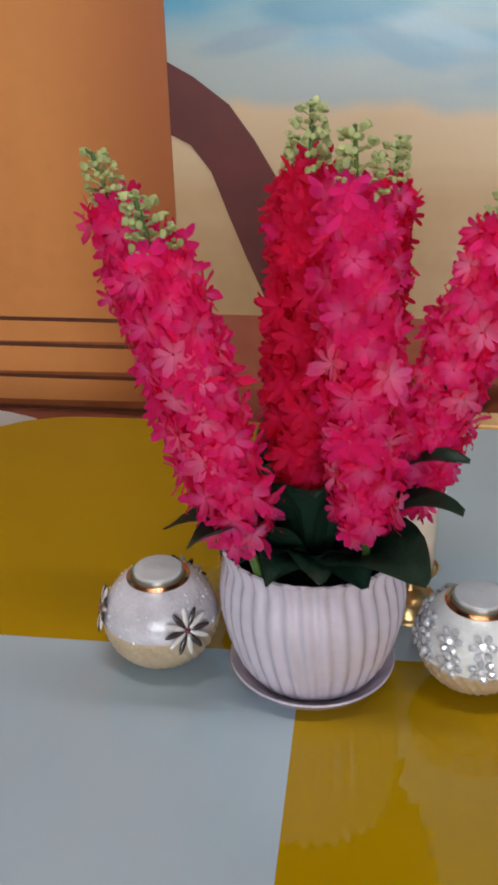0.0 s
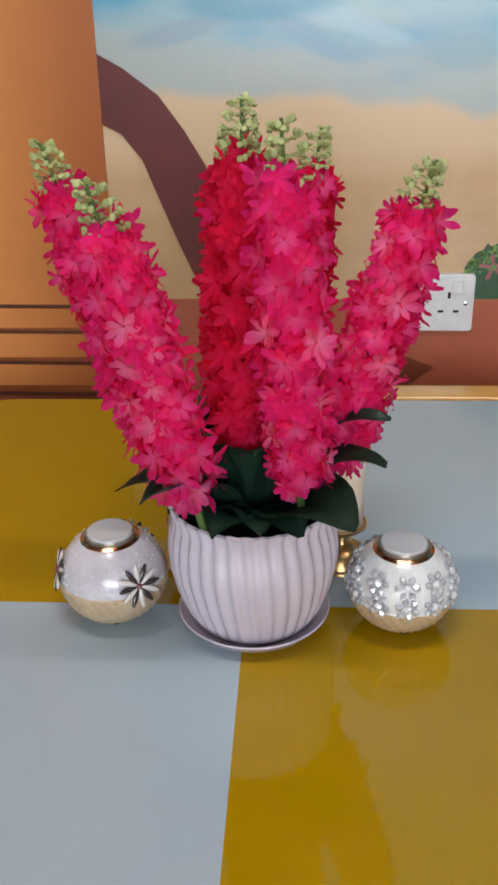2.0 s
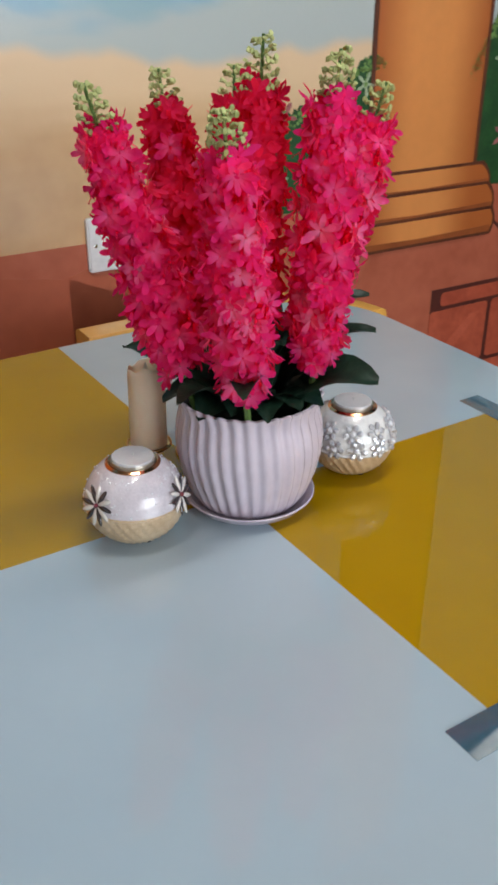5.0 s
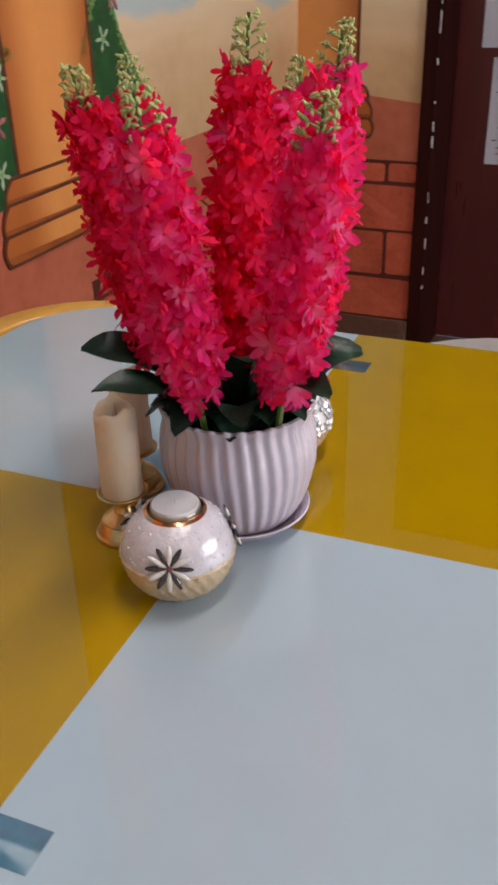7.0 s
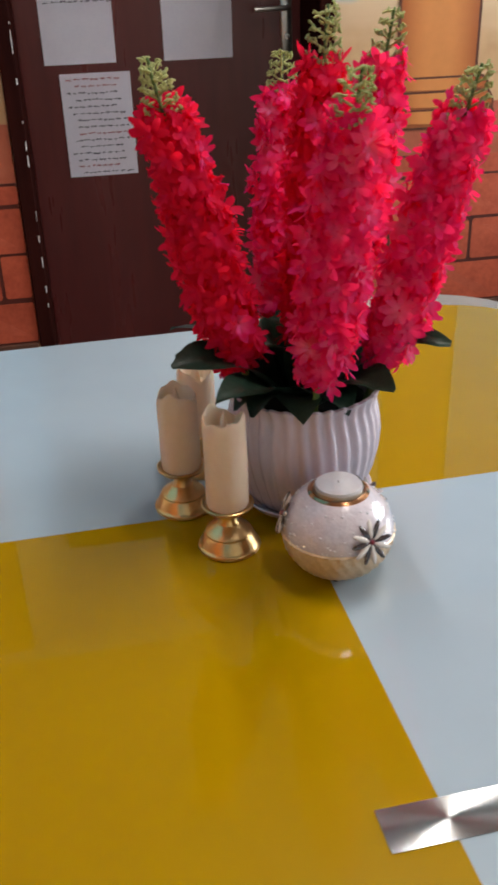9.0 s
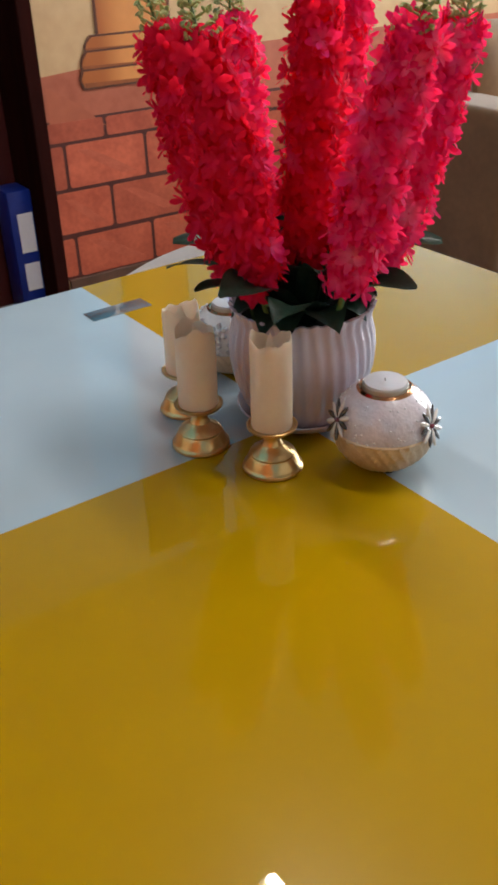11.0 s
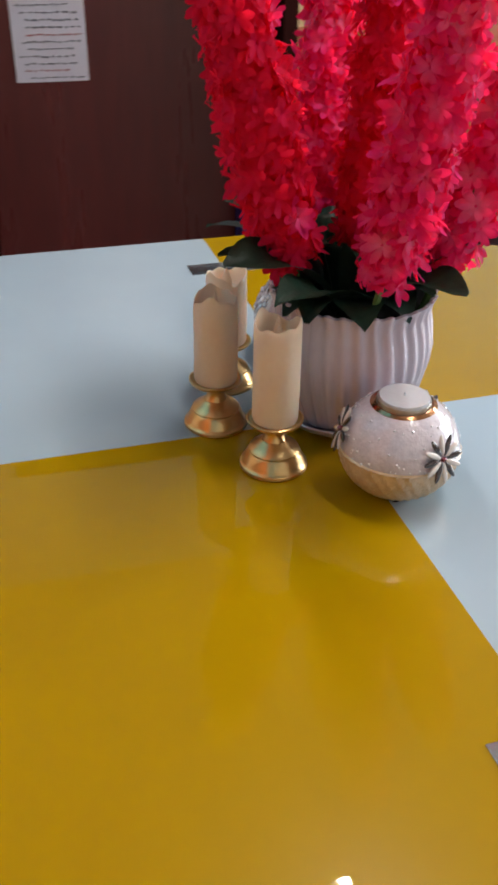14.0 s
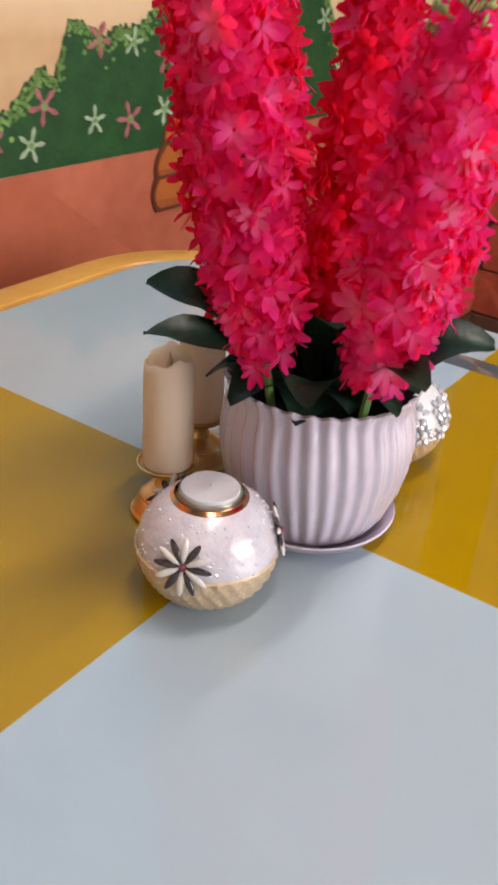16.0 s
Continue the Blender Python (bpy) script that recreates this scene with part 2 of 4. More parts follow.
M_ROSEGOLD = mat("rose_gold", rgb(206, 150, 108), rgb(190, 134, 94), rough=0.16, metal=1.0, scale=40)
M_BRASS = mat("polished_brass", rgb(220, 186, 132), rgb(212, 174, 116), rough=0.3, metal=1.0, scale=40, rough_var=0.03)
M_WAX = mat("tealight_wax", rgb(194, 192, 194), rgb(184, 183, 186), rough=0.4, scale=40, subsurface=0.2)
M_TIN = mat("tealight_cup", rgb(186, 180, 168), rgb(170, 164, 152), rough=0.3, metal=0.8)
M_CANDLE = mat("ivory_candle", rgb(248, 232, 212), rgb(243, 224, 202), rough=0.45, scale=24, transmit=0.3, subsurface=0.35, bump=0.1)
M_DARKPET = mat("smoky_petal", rgb(58, 44, 46), rgb(40, 30, 32), rough=0.15, coat=0.8)
M_CLEARPET = mat("pearl_petal", rgb(226, 218, 212), rough=0.12, coat=1.0)
M_GEM = mat("crystal_gem", rgb(244, 244, 246), rgb(214, 214, 222), rough=0.06, metal=0.15, scale=300, coat=1.0)
M_ROSEGEM = mat("rosy_gem", rgb(150, 70, 84), rgb(110, 50, 60), rough=0.1, metal=0.4, coat=1.0)
M_CRYSTAL = mat("crystal_petal", rgb(228, 228, 232), rgb(176, 176, 184), rough=0.1, metal=0.3, scale=200, coat=1.0)
M_PLASTIC = mat("white_plastic", rgb(246, 246, 246), rgb(240, 240, 240), rough=0.35)
M_SOCKET = mat("socket_plastic", rgb(228, 226, 228), rough=0.3)
M_DARK = mat("dark_slot", rgb(40, 36, 34), rough=0.6)
M_BLUE = mat("blue_plastic", rgb(24, 52, 150), rgb(18, 42, 130), rough=0.4)
M_SOFA = mat("tan_suede", rgb(126, 90, 56), rgb(106, 74, 44), rough=0.85, scale=6, bump=0.3, bump_scale=320, sheen=0.4)
M_SOFA2 = mat("olive_cushion", rgb(98, 88, 68), rgb(84, 74, 56), rough=0.85, scale=8, bump=0.3, bump_scale=320, sheen=0.4)
M_METALLEG = mat("grey_leg", rgb(120, 116, 110), rough=0.3, metal=0.8)
M_TUBE = bpy.data.materials.new("tube_glow")
M_TUBE.use_nodes = True
M_TUBE.node_tree.nodes["Principled BSDF"].inputs["Emission Color"].default_value = (1, 0.98, 0.94, 1)
M_TUBE.node_tree.nodes["Principled BSDF"].inputs["Emission Strength"].default_value = 50.0
M_PANE = bpy.data.materials.new("daylight_pane")
M_PANE.use_nodes = True
M_PANE.node_tree.nodes["Principled BSDF"].inputs["Emission Color"].default_value = (0.93, 0.97, 1, 1)
M_PANE.node_tree.nodes["Principled BSDF"].inputs["Emission Strength"].default_value = 4.0


def petal_mat(name, plain, heart, r0, r1):
    """A copy of a plain petal material whose florets are paler at the heart."""
    m = plain.copy()
    m.name = name
    nt = m.node_tree
    p = nt.nodes["Principled BSDF"]
    outer = p.inputs["Base Color"].links[0].from_socket
    tc = nt.nodes.new("ShaderNodeTexCoord")
    ln = nt.nodes.new("ShaderNodeVectorMath")
    ln.operation = "LENGTH"
    nt.links.new(tc.outputs["Object"], ln.inputs[0])
    r = nt.nodes.new("ShaderNodeMapRange")
    r.inputs[1].default_value, r.inputs[2].default_value = r0, r1
    nt.links.new(ln.outputs["Value"], r.inputs[0])
    x = nt.nodes.new("ShaderNodeMix")
    x.data_type = "RGBA"
    x.inputs[6].default_value = heart
    nt.links.new(r.outputs[0], x.inputs[0])
    nt.links.new(outer, x.inputs[7])
    nt.links.new(x.outputs[2], p.inputs["Base Color"])
    return m


M_PINK_F = petal_mat("hot_pink_floret", M_PINK, rgb(254, 140, 216), 0.001, 0.011)
M_RED_F = petal_mat("crimson_floret", M_RED, rgb(246, 40, 124), 0.001, 0.009)
M_PALE_F = petal_mat("pale_pink_floret", M_PALEPINK, rgb(255, 182, 232), 0.001, 0.012)


# ---- building helpers ----
def part(name, bm, material, parent=None, label="", smooth=False, m=None):
    """Links a bmesh as one mesh object, under a thing or part."""
    me = bpy.data.meshes.new(name)
    bm.to_mesh(me)
    bm.free()
    for mm in (material if isinstance(material, (list, tuple)) else [material]):
        me.materials.append(mm)
    if smooth:
        me.polygons.foreach_set("use_smooth", [True] * len(me.polygons))
        me.set_sharp_from_angle(angle=radians(38))
    ob = new(name, me)
    if m is not None:
        ob.matrix_basis = m
    if parent is not None:
        ob.parent = parent
    if label:
        tagged(ob, label)
    return ob


def empty(name, m, label, category, group="", kind=""):
    ob = new(name)
    ob.empty_display_size = 0.05
    ob.matrix_basis = m
    return tagged(ob, label, category, group, kind)


def box(x0, y0, z0, x1, y1, z1, bevel=0.0, seg=2, bm=None):
    bm = bm or bmesh.new()
    b2 = bmesh.new()
    bmesh.ops.create_cube(b2, size=1)
    bmesh.ops.transform(b2, matrix=Matrix.Translation(((x0 + x1) / 2, (y0 + y1) / 2, (z0 + z1) / 2)) @ Matrix.Diagonal((x1 - x0, y1 - y0, z1 - z0, 1)), verts=b2.verts)
    if bevel:
        bmesh.ops.bevel(b2, geom=b2.edges[:], offset=bevel, segments=seg, affect="EDGES", profile=0.5)
    merge(bm, b2)
    return bm


def merge(bm, b2, m=None):
    me = bpy.data.meshes.new("tmp")
    if m is not None:
        bmesh.ops.transform(b2, matrix=m, verts=b2.verts)
    b2.to_mesh(me)
    b2.free()
    bm.from_mesh(me)
    bpy.data.meshes.remove(me)


def lathe(profile, n=48, ripple=None, bm=None):
    """Turns (radius, z) pairs round the z axis; ripple(angle, index) scales the radius."""
    bm = bm or bmesh.new()
    rings = []
    for i, (r, z) in enumerate(profile):
        if r <= 1e-6:
            rings.append([bm.verts.new((0, 0, z))])
            continue
        ring = []
        for k in range(n):
            a = 2 * math.pi * k / n
            rr, zz = (r, z) if ripple is None else ripple(a, i, r, z)
            ring.append(bm.verts.new((rr * math.cos(a), rr * math.sin(a), zz)))
        rings.append(ring)
    for a, b in zip(rings, rings[1:]):
        for k in range(n):
            k2 = (k + 1) % n
            if len(a) == 1 and len(b) == 1:
                continue
            if len(a) == 1:
                bm.faces.new((a[0], b[k2], b[k]))
            elif len(b) == 1:
                bm.faces.new((a[k], a[k2], b[0]))
            else:
                bm.faces.new((a[k], a[k2], b[k2], b[k]))
    bmesh.ops.recalc_face_normals(bm, faces=bm.faces)
    return bm


def tube(points, r0, r1, n=8, bm=None):
    bm = bm or bmesh.new()
    prev = None
    pts = [Vector(p) for p in points]
    for i, p in enumerate(pts):
        d = (pts[min(i + 1, len(pts) - 1)] - pts[max(i - 1, 0)]).normalized()
        q = d.to_track_quat("Z", "Y").to_matrix()
        r = r0 + (r1 - r0) * i / (len(pts) - 1)
        ring = [bm.verts.new(p + q @ Vector((r * math.cos(2 * math.pi * k / n), r * math.sin(2 * math.pi * k / n), 0))) for k in range(n)]
        if prev:
            for k in range(n):
                bm.faces.new((prev[k], prev[(k + 1) % n], ring[(k + 1) % n], ring[k]))
        else:
            bm.faces.new(ring[::-1])
        prev = ring
    bm.faces.new(prev)
    return bm


def slab(outline, depth):
    """A flat piece in the x-z plane, front face towards -y, of the given depth."""
    bm = bmesh.new()
    front = [bm.verts.new((x, -depth, z)) for x, z in outline]
    back = [bm.verts.new((x, 0.0, z)) for x, z in outline]
    n = len(outline)
    bm.faces.new(front)
    for k in range(n):
        bm.faces.new((front[k], back[k], back[(k + 1) % n], front[(k + 1) % n]))
    bmesh.ops.recalc_face_normals(bm, faces=bm.faces)
    return bm


def rounded(x0, z0, x1, z1, r, n=4):
    out = []
    for cx, cz, a0 in ((x1 - r, z1 - r, 0), (x0 + r, z1 - r, 90), (x0 + r, z0 + r, 180), (x1 - r, z0 + r, 270)):
        for k in range(n + 1):
            a = radians(a0 + 90 * k / n)
            out.append((cx + r * math.cos(a), cz + r * math.sin(a)))
    return out


# ---- the room ----
def room_piece(name, bm, material, label, category, smooth=False):
    return tagged(part(name, bm, material, None, "", smooth, ROOM), label, category, "", "structure")


T = 0.12
DV0, DV1, DTOP = 0.275, -0.565, 2.08     # door opening along the east wall
room_piece("floor", box(WEST - T, SOUTH - T, -0.1, EAST + 0.5, NORTH + T, 0.0), M_FLOOR, "brown glossy tiled floor", "floor")
room_piece("ceiling", box(WEST - T, SOUTH - T, CEIL, EAST + 0.5, NORTH + T, CEIL + 0.1), M_CEIL, "white painted ceiling", "ceiling")
wall_n = room_piece("wall_north", box(WEST - T, NORTH, 0, EAST + 0.5, NORTH + T, CEIL), M_MURAL, "wall with painted desert mural, sky over sand", "wall")
bm = box(EAST, DV0 + 0.045, 0, EAST + 0.26, NORTH, CEIL)
box(EAST, SOUTH, 0, EAST + 0.26, DV1 - 0.045, CEIL, bm=bm)
box(EAST, DV1 - 0.045, DTOP + 0.045, EAST + 0.26, DV0 + 0.045, CEIL, bm=bm)
wall_e = room_piece("wall_east", bm, M_MURAL, "mural wall with painted columns and dark doorway", "wall")
room_piece("wall_west", box(WEST - T, SOUTH, 0, WEST, NORTH, CEIL), M_PLASTER, "plain cream plaster wall", "wall")
bm = box(WEST - T, SOUTH - T, 0, WX - 0.95, SOUTH, CEIL)
box(WX + 0.95, SOUTH - T, 0, EAST + 0.5, SOUTH, CEIL, bm=bm)
box(WX - 0.95, SOUTH - T, 0, WX + 0.95, SOUTH, 1.0, bm=bm)
box(WX - 0.95, SOUTH - T, 2.3, WX + 0.95, SOUTH, CEIL, bm=bm)
room_piece("wall_south", bm, M_PLASTER, "plain cream plaster wall with window opening", "wall")
win = empty("window_1", ROOM @ pose(WX, SOUTH - 0.06, 1.0), "white framed window letting in daylight", "window", "", "structure")
bm = box(-0.95, -0.03, 0, -0.90, 0.03, 1.3)
for a in ((0.90, -0.03, 0, 0.95, 0.03, 1.3), (-0.90, -0.03, 0, 0.90, 0.03, 0.05), (-0.90, -0.03, 1.25, 0.90, 0.03, 1.3), (-0.025, -0.03, 0.05, 0.025, 0.03, 1.25)):
    box(*a, bm=bm)
part("window_frame", bm, M_PLASTIC, win)
part("pane", box(-0.90, -0.012, 0.05, -0.025, -0.004, 1.25), M_PANE, win)
part("pane", box(0.025, -0.012, 0.05, 0.90, -0.004, 1.25), M_PANE, win)
bm = box(WEST, NORTH - 0.012, 0, EAST, NORTH, 0.148, 0.003)
room_piece("baseboard_north", bm, M_SKIRT, "brown tile skirting along the mural wall", "skirting")
bm = box(EAST - 0.012, DV0 + 0.05, 0, EAST, NORTH - 0.013, 0.148, 0.003)
box(EAST - 0.012, SOUTH, 0, EAST, DV1 - 0.05, 0.148, 0.003, bm=bm)
room_piece("baseboard_east", bm, M_SKIRT, "brown tile skirting beside the doorway", "skirting")

# painted pieces lie in thin coats of paint on the walls: n() on the north wall, e() on the east wall


def on_north(name, outline, material, depth, label=""):
    bm = slab(outline, depth)
    ob = part(name, bm, material, wall_n, label)
    ob.location = (0, NORTH, 0)
    return ob


E_TURN = Matrix.Rotation(radians(-90), 4, "Z")


def on_east(name, outline, material, depth, label=""):
    """Outline in (v, z) of the east wall."""
    bm = slab([(-v, z) for v, z in outline], depth)
    ob = part(name, bm, material, wall_e, label)
    ob.matrix_basis = Matrix.Translation((EAST, 0, 0)) @ E_TURN
    return ob


LEDGE = 0.808
on_north("painted_ground", [(WEST, 0.148), (EAST - 0.002, 0.148), (EAST - 0.002, 0.70), (1.75, 0.80), (1.0, LEDGE), (WEST, LEDGE - 0.008)], M_TERRA, 0.001, "terracotta painted ledge")
on_east("painted_ground", [(NORTH - 0.003, 0.148), (NORTH - 0.003, 0.70), (0.60, 0.79), (0.50, 0.81), (DV0 + 0.046, 0.79), (DV0 + 0.046, 0.148)], M_TERRA, 0.001)
on_east("painted_ground", [(DV1 - 0.046, 0.148), (DV1 - 0.046, 0.755), (-0.8, 0.77), (-1.3, 0.78), (SOUTH, 0.78), (SOUTH, 0.148)], M_TERRA, 0.001)
# shaded triangles of the ledge
on_north("painted_shade", [(-0.15, 0.62), (0.12, 0.62), (0.23, 0.70), (0.10, 0.755), (-0.05, 0.78)], M_TERRA_D, 0.0018)
on_north("painted_shade", [(0.10, 0.45), (0.66, 0.45), (0.64, 0.60), (0.50, 0.70), (0.36, LEDGE - 0.004), (0.29, LEDGE - 0.004), (0.10, LEDGE - 0.05)], M_TERRA_D, 0.0018)
on_north("painted_shade", [(-0.72, 0.45), (0.2, 0.45), (0.2, 0.63), (-0.18, 0.655), (-0.72, 0.64)], M_TERRA_D, 0.0016)
on_north("painted_joint", [(0.405, 0.655), (0.411, 0.655), (0.413, 0.70), (0.407, 0.70)], M_TERRA_D, 0.0024)
for u0, z0, u1, z1 in ((0.92, 0.80, 1.155, 0.607), (1.12, 0.80, 1.43, 0.607), (1.42, 0.80, 1.70, 0.607), (1.66, 0.785, 1.90, 0.615)):
    on_north("painted_shade", [(u0, z0), (u0 + 0.010, z0), (u1 + 0.010, z1), (u1, z1)], M_MORTAR, 0.0020)
    on_north("painted_shade", [(u0 + 0.012, z0 - 0.004), (u0 + 0.10, z0 - 0.004), (u1 + 0.03, z1 + 0.004), (u1 + 0.011, z1)], M_TERRA_D, 0.0018)
on_east("painted_shade", [(0.66, 0.60), (0.56, 0.66), (0.50, 0.60)], M_TERRA_D, 0.0018)
on_east("painted_shade", [(-0.62, 0.60), (-0.62, 0.73), (-0.72, 0.67), (-0.80, 0.60)], M_TERRA_D, 0.0018)
on_east("painted_shade", [(-1.08, 0.60), (-1.2, 0.74), (-1.42, 0.60)], M_TERRA_D, 0.0018)


def bricks(place, u0, u1, phases, rows, length=0.274, gap=0.011):
    """Painted bricks between u0 and u1 over a dark mortar field."""
    lo, hi = min(z for z, _ in rows), max(z for _, z in rows)
    place("mortar_field", [(u0, lo - 0.004), (u1, lo - 0.004), (u1, hi + 0.004), (u0, hi + 0.004)], M_MORTAR, 0.0016)
    for (z0, z1), ph in zip(rows, phases):
        k = math.floor((min(u0, u1) - ph) / length)
        while ph + k * length < max(u0, u1):
            a, b = max(ph + k * length + gap / 2, min(u0, u1)), min(ph + (k + 1) * length - gap / 2, max(u0, u1))
            k += 1
            if b - a < 0.02:
                continue
            w = [random.uniform(-0.003, 0.003) for _ in range(4)]
            place("painted_brick", rounded(a, z0 + gap / 2 + w[0], b, z1 - gap / 2 + w[1], min(0.009, (b - a) / 3)), M_BRICK, 0.0024)
            if b - a > 0.12 and z1 - z0 > 0.1:
                s, h = b - a, z1 - z0
                place("brick_highlight", [(a + s * 0.12, z0 + h * 0.18), (a + s * 0.34, z0 + h * 0.2), (a + s * 0.62, z0 + h * 0.5), (a + s * 0.86, z0 + h * 0.82), (a + s * 0.7, z0 + h * 0.8), (a + s * 0.42, z0 + h * 0.52)], M_BRICK_L, 0.0030)


ROWS_E = [(0.565, 0.628), (0.425, 0.565), (0.285, 0.425), (0.148, 0.285)]
bricks(on_east, DV0 + 0.046, NORTH - 0.004, (0.408, 0.545, 0.404, 0.545), ROWS_E)
bricks(on_east, -1.75, DV1 - 0.046, (-0.797, -0.930, -0.797, -0.930), ROWS_E)
bricks(on_north, 0.86, EAST - 0.004, (1.155, 1.30, 1.455, 1.59), [(0.568, 0.605), (0.428, 0.568), (0.288, 0.428), (0.148, 0.288)])


def painted_column(place, axis, u0, u1, zb, out, top, sign=1, lined=True):
    """Shaft over three swelling rings; out is how far the base stands beyond the shaft."""
    c, half = (u0 + u1) / 2, (u1 - u0) / 2
    obj_c = c * sign
    m = shaft_mat("column_paint", M_BROWN_O, M_ORANGE, axis, obj_c, half)
    place("painted_column", [(u0, zb + 0.10), (u1, zb + 0.10), (u1, top), (u0, top)], m, 0.0034)
    for u in (u0, u1) if lined else ():
        place("column_outline", [(u - 0.004, zb + 0.11), (u + 0.004, zb + 0.11), (u + 0.004, top), (u - 0.004, top)], M_LINE, 0.0040)
    o = [out * 0.35, out * 0.7, out]
    zz = [zb + 0.135, zb + 0.095, zb + 0.045, zb]
    for i in range(3):
        e0, e1 = o[i], o[min(i + 1, 2)]
        hh = zz[i] - zz[i + 1]
        ring, edge = [], []
        for grow, store in ((0.0, ring), (0.0060, edge)):
            for k in range(7):
                a = math.pi * k / 6
                store.append((u1 + e0 + (e1 - e0) * k / 6 + grow + 0.010 * math.sin(a), zz[i] + grow - (hh + 2 * grow) * k / 6))
            for k in range(7):
                a = math.pi * k / 6
                store.append((u0 - e1 + (e1 - e0) * k / 6 - grow - 0.010 * math.sin(a), zz[i + 1] - grow + (hh + 2 * grow) * k / 6))
        place("ring_outline", edge, M_LINE, 0.0042 + 0.0010 * i)
        place("column_ring", ring, m, 0.0047 + 0.0010 * i)
        low = zz[i + 1] + hh * 0.30
        place("ring_shade", [(u0 - e1, zz[i + 1]), (u1 + e1, zz[i + 1]), (u1 + e1 + 0.004, low), (c, low - hh * 0.10), (u0 - e1 - 0.004, low)], M_RINGSHADE, 0.0050 + 0.0010 * i)


painted_column(on_north, 0, -0.80, -0.248, 0.655, 0.055, CEIL - 0.05, 1, False)
painted_column(on_north, 0, 0.674, 0.934, 0.715, 0.055, CEIL - 0.05)
painted_column(on_east, 0, 0.506, 0.758, 0.697, 0.038, CEIL - 0.05, -1)
painted_column(on_east, 0, -1.045, -0.803, 0.712, 0.055, CEIL - 0.05, -1)

# dark limb that curves out from behind the great column
on_north("painted_limb", [(-0.252, 1.145), (-0.215, 1.125), (-0.168, 1.09), (-0.135, 1.045), (-0.108, 1.0), (-0.085, 0.95), (-0.07, 0.90), (-0.062, 0.805), (-0.115, 0.805),
                          (-0.128, 0.84), (-0.150, 0.89), (-0.172, 0.945), (-0.195, 1.005), (-0.222, 1.04), (-0.252, 1.055)], M_LIMB, 0.0026, "dark brown painted limb")


def crown(tops, u):
    """Height of a bush's crown over u, between the given (u, z) pairs."""
    for (a, za), (b, zb) in zip(tops, tops[1:]):
        if u <= b:
            return za + (zb - za) * max(0.0, (u - a) / (b - a))
    return tops[-1][1]


def bumpy(z0, tops):
    """Outline of a bush: flat foot, ragged crown."""
    u0, u1 = tops[0][0], tops[-1][0]
    pts = [(u0, z0), (u1, z0)]
    rng = random.Random(int(u0 * 1000) + 7)
    steps = 90
    for k in range(steps, -1, -1):
        u = u0 + (u1 - u0) * k / steps
        pts.append((u, crown(tops, u) + 0.006 * abs(math.sin(k * 1.3)) + rng.uniform(0, 0.008)))
    return pts


def dabs(tops, count, seed):
    bm = bmesh.new()
    rng = random.Random(seed)
    for _ in range(count):
        u = tops[0][0] + (tops[-1][0] - tops[0][0]) * rng.random()
        z, r = crown(tops, u) - abs(rng.gauss(0, 0.014)) + 0.006, rng.uniform(0.0022, 0.0045)
        a0 = rng.random() * 3
        vs = [bm.verts.new((u + r * rng.uniform(0.7, 1.2) * math.cos(a0 + a), -0.0034, z + r * math.sin(a0 + a))) for a in (0, 1.2, 2.4, 3.6, 5.0)]
        bm.faces.new(vs)
    ob = part("leaf_dabs", bm, M_BUSH_L, wall_n)
    ob.location = (0, NORTH, 0)
    return tagged(ob, kind="stuff")


for tops in (((0.262, 0.850), (0.285, 0.875), (0.335, 0.885), (0.390, 0.935), (0.413, 0.915), (0.444, 0.990), (0.480, 0.975), (0.510, 0.965), (0.533, 0.975), (0.575, 0.975), (0.600, 0.99), (0.655, 1.045), (0.70, 1.05)),
             ((0.90, 1.02), (0.948, 1.10), (0.997, 1.16), (1.045, 1.04), (1.093, 0.97), (1.142, 0.90), (1.19, 0.85))):
    on_north("painted_bush", bumpy(LEDGE, tops), M_BUSH, 0.0028, "dark green painted bush")
    dabs(tops, 420, int(tops[0][0] * 100))


def painted_flower(u, z, r, m, turn):
    pts = []
    for k in range(5):
        for da, rr in ((-0.28, 0.28), (-0.2, 0.75), (0.0, 1.0), (0.2, 0.75), (0.28, 0.28)):
            a = turn + 2 * math.pi * k / 5 + da
            pts.append((u + r * rr * math.cos(a), z + r * rr * math.sin(a)))
    on_north("painted_flower", pts, m, 0.0040)
    on_north("flower_centre", [(u + r * 0.2 * math.cos(a), z + r * 0.2 * math.sin(a)) for a in (0, 1, 2, 3, 4, 5)], M_BUSH_L, 0.0046)


for i, (u, z, kind) in enumerate(((0.302, 0.855, 1), (0.366, 0.843, 0), (0.391, 0.891, 1), (0.484, 0.863, 0), (0.495, 0.968, 1), (0.555, 0.858, 1), (0.563, 0.962, 0), (0.630, 0.865, 0),
                                  (0.635, 0.940, 1), (0.658, 1.010, 0), (0.98, 1.04, 0), (1.03, 1.11, 1), (1.06, 0.98, 0), (1.12, 0.90, 0), (1.0, 0.90, 1))):
    painted_flower(u, z, 0.022 + 0.003 * (i % 3), (M_WHITEFL, M_PINKFL)[kind], 0.5 + i * 0.77)

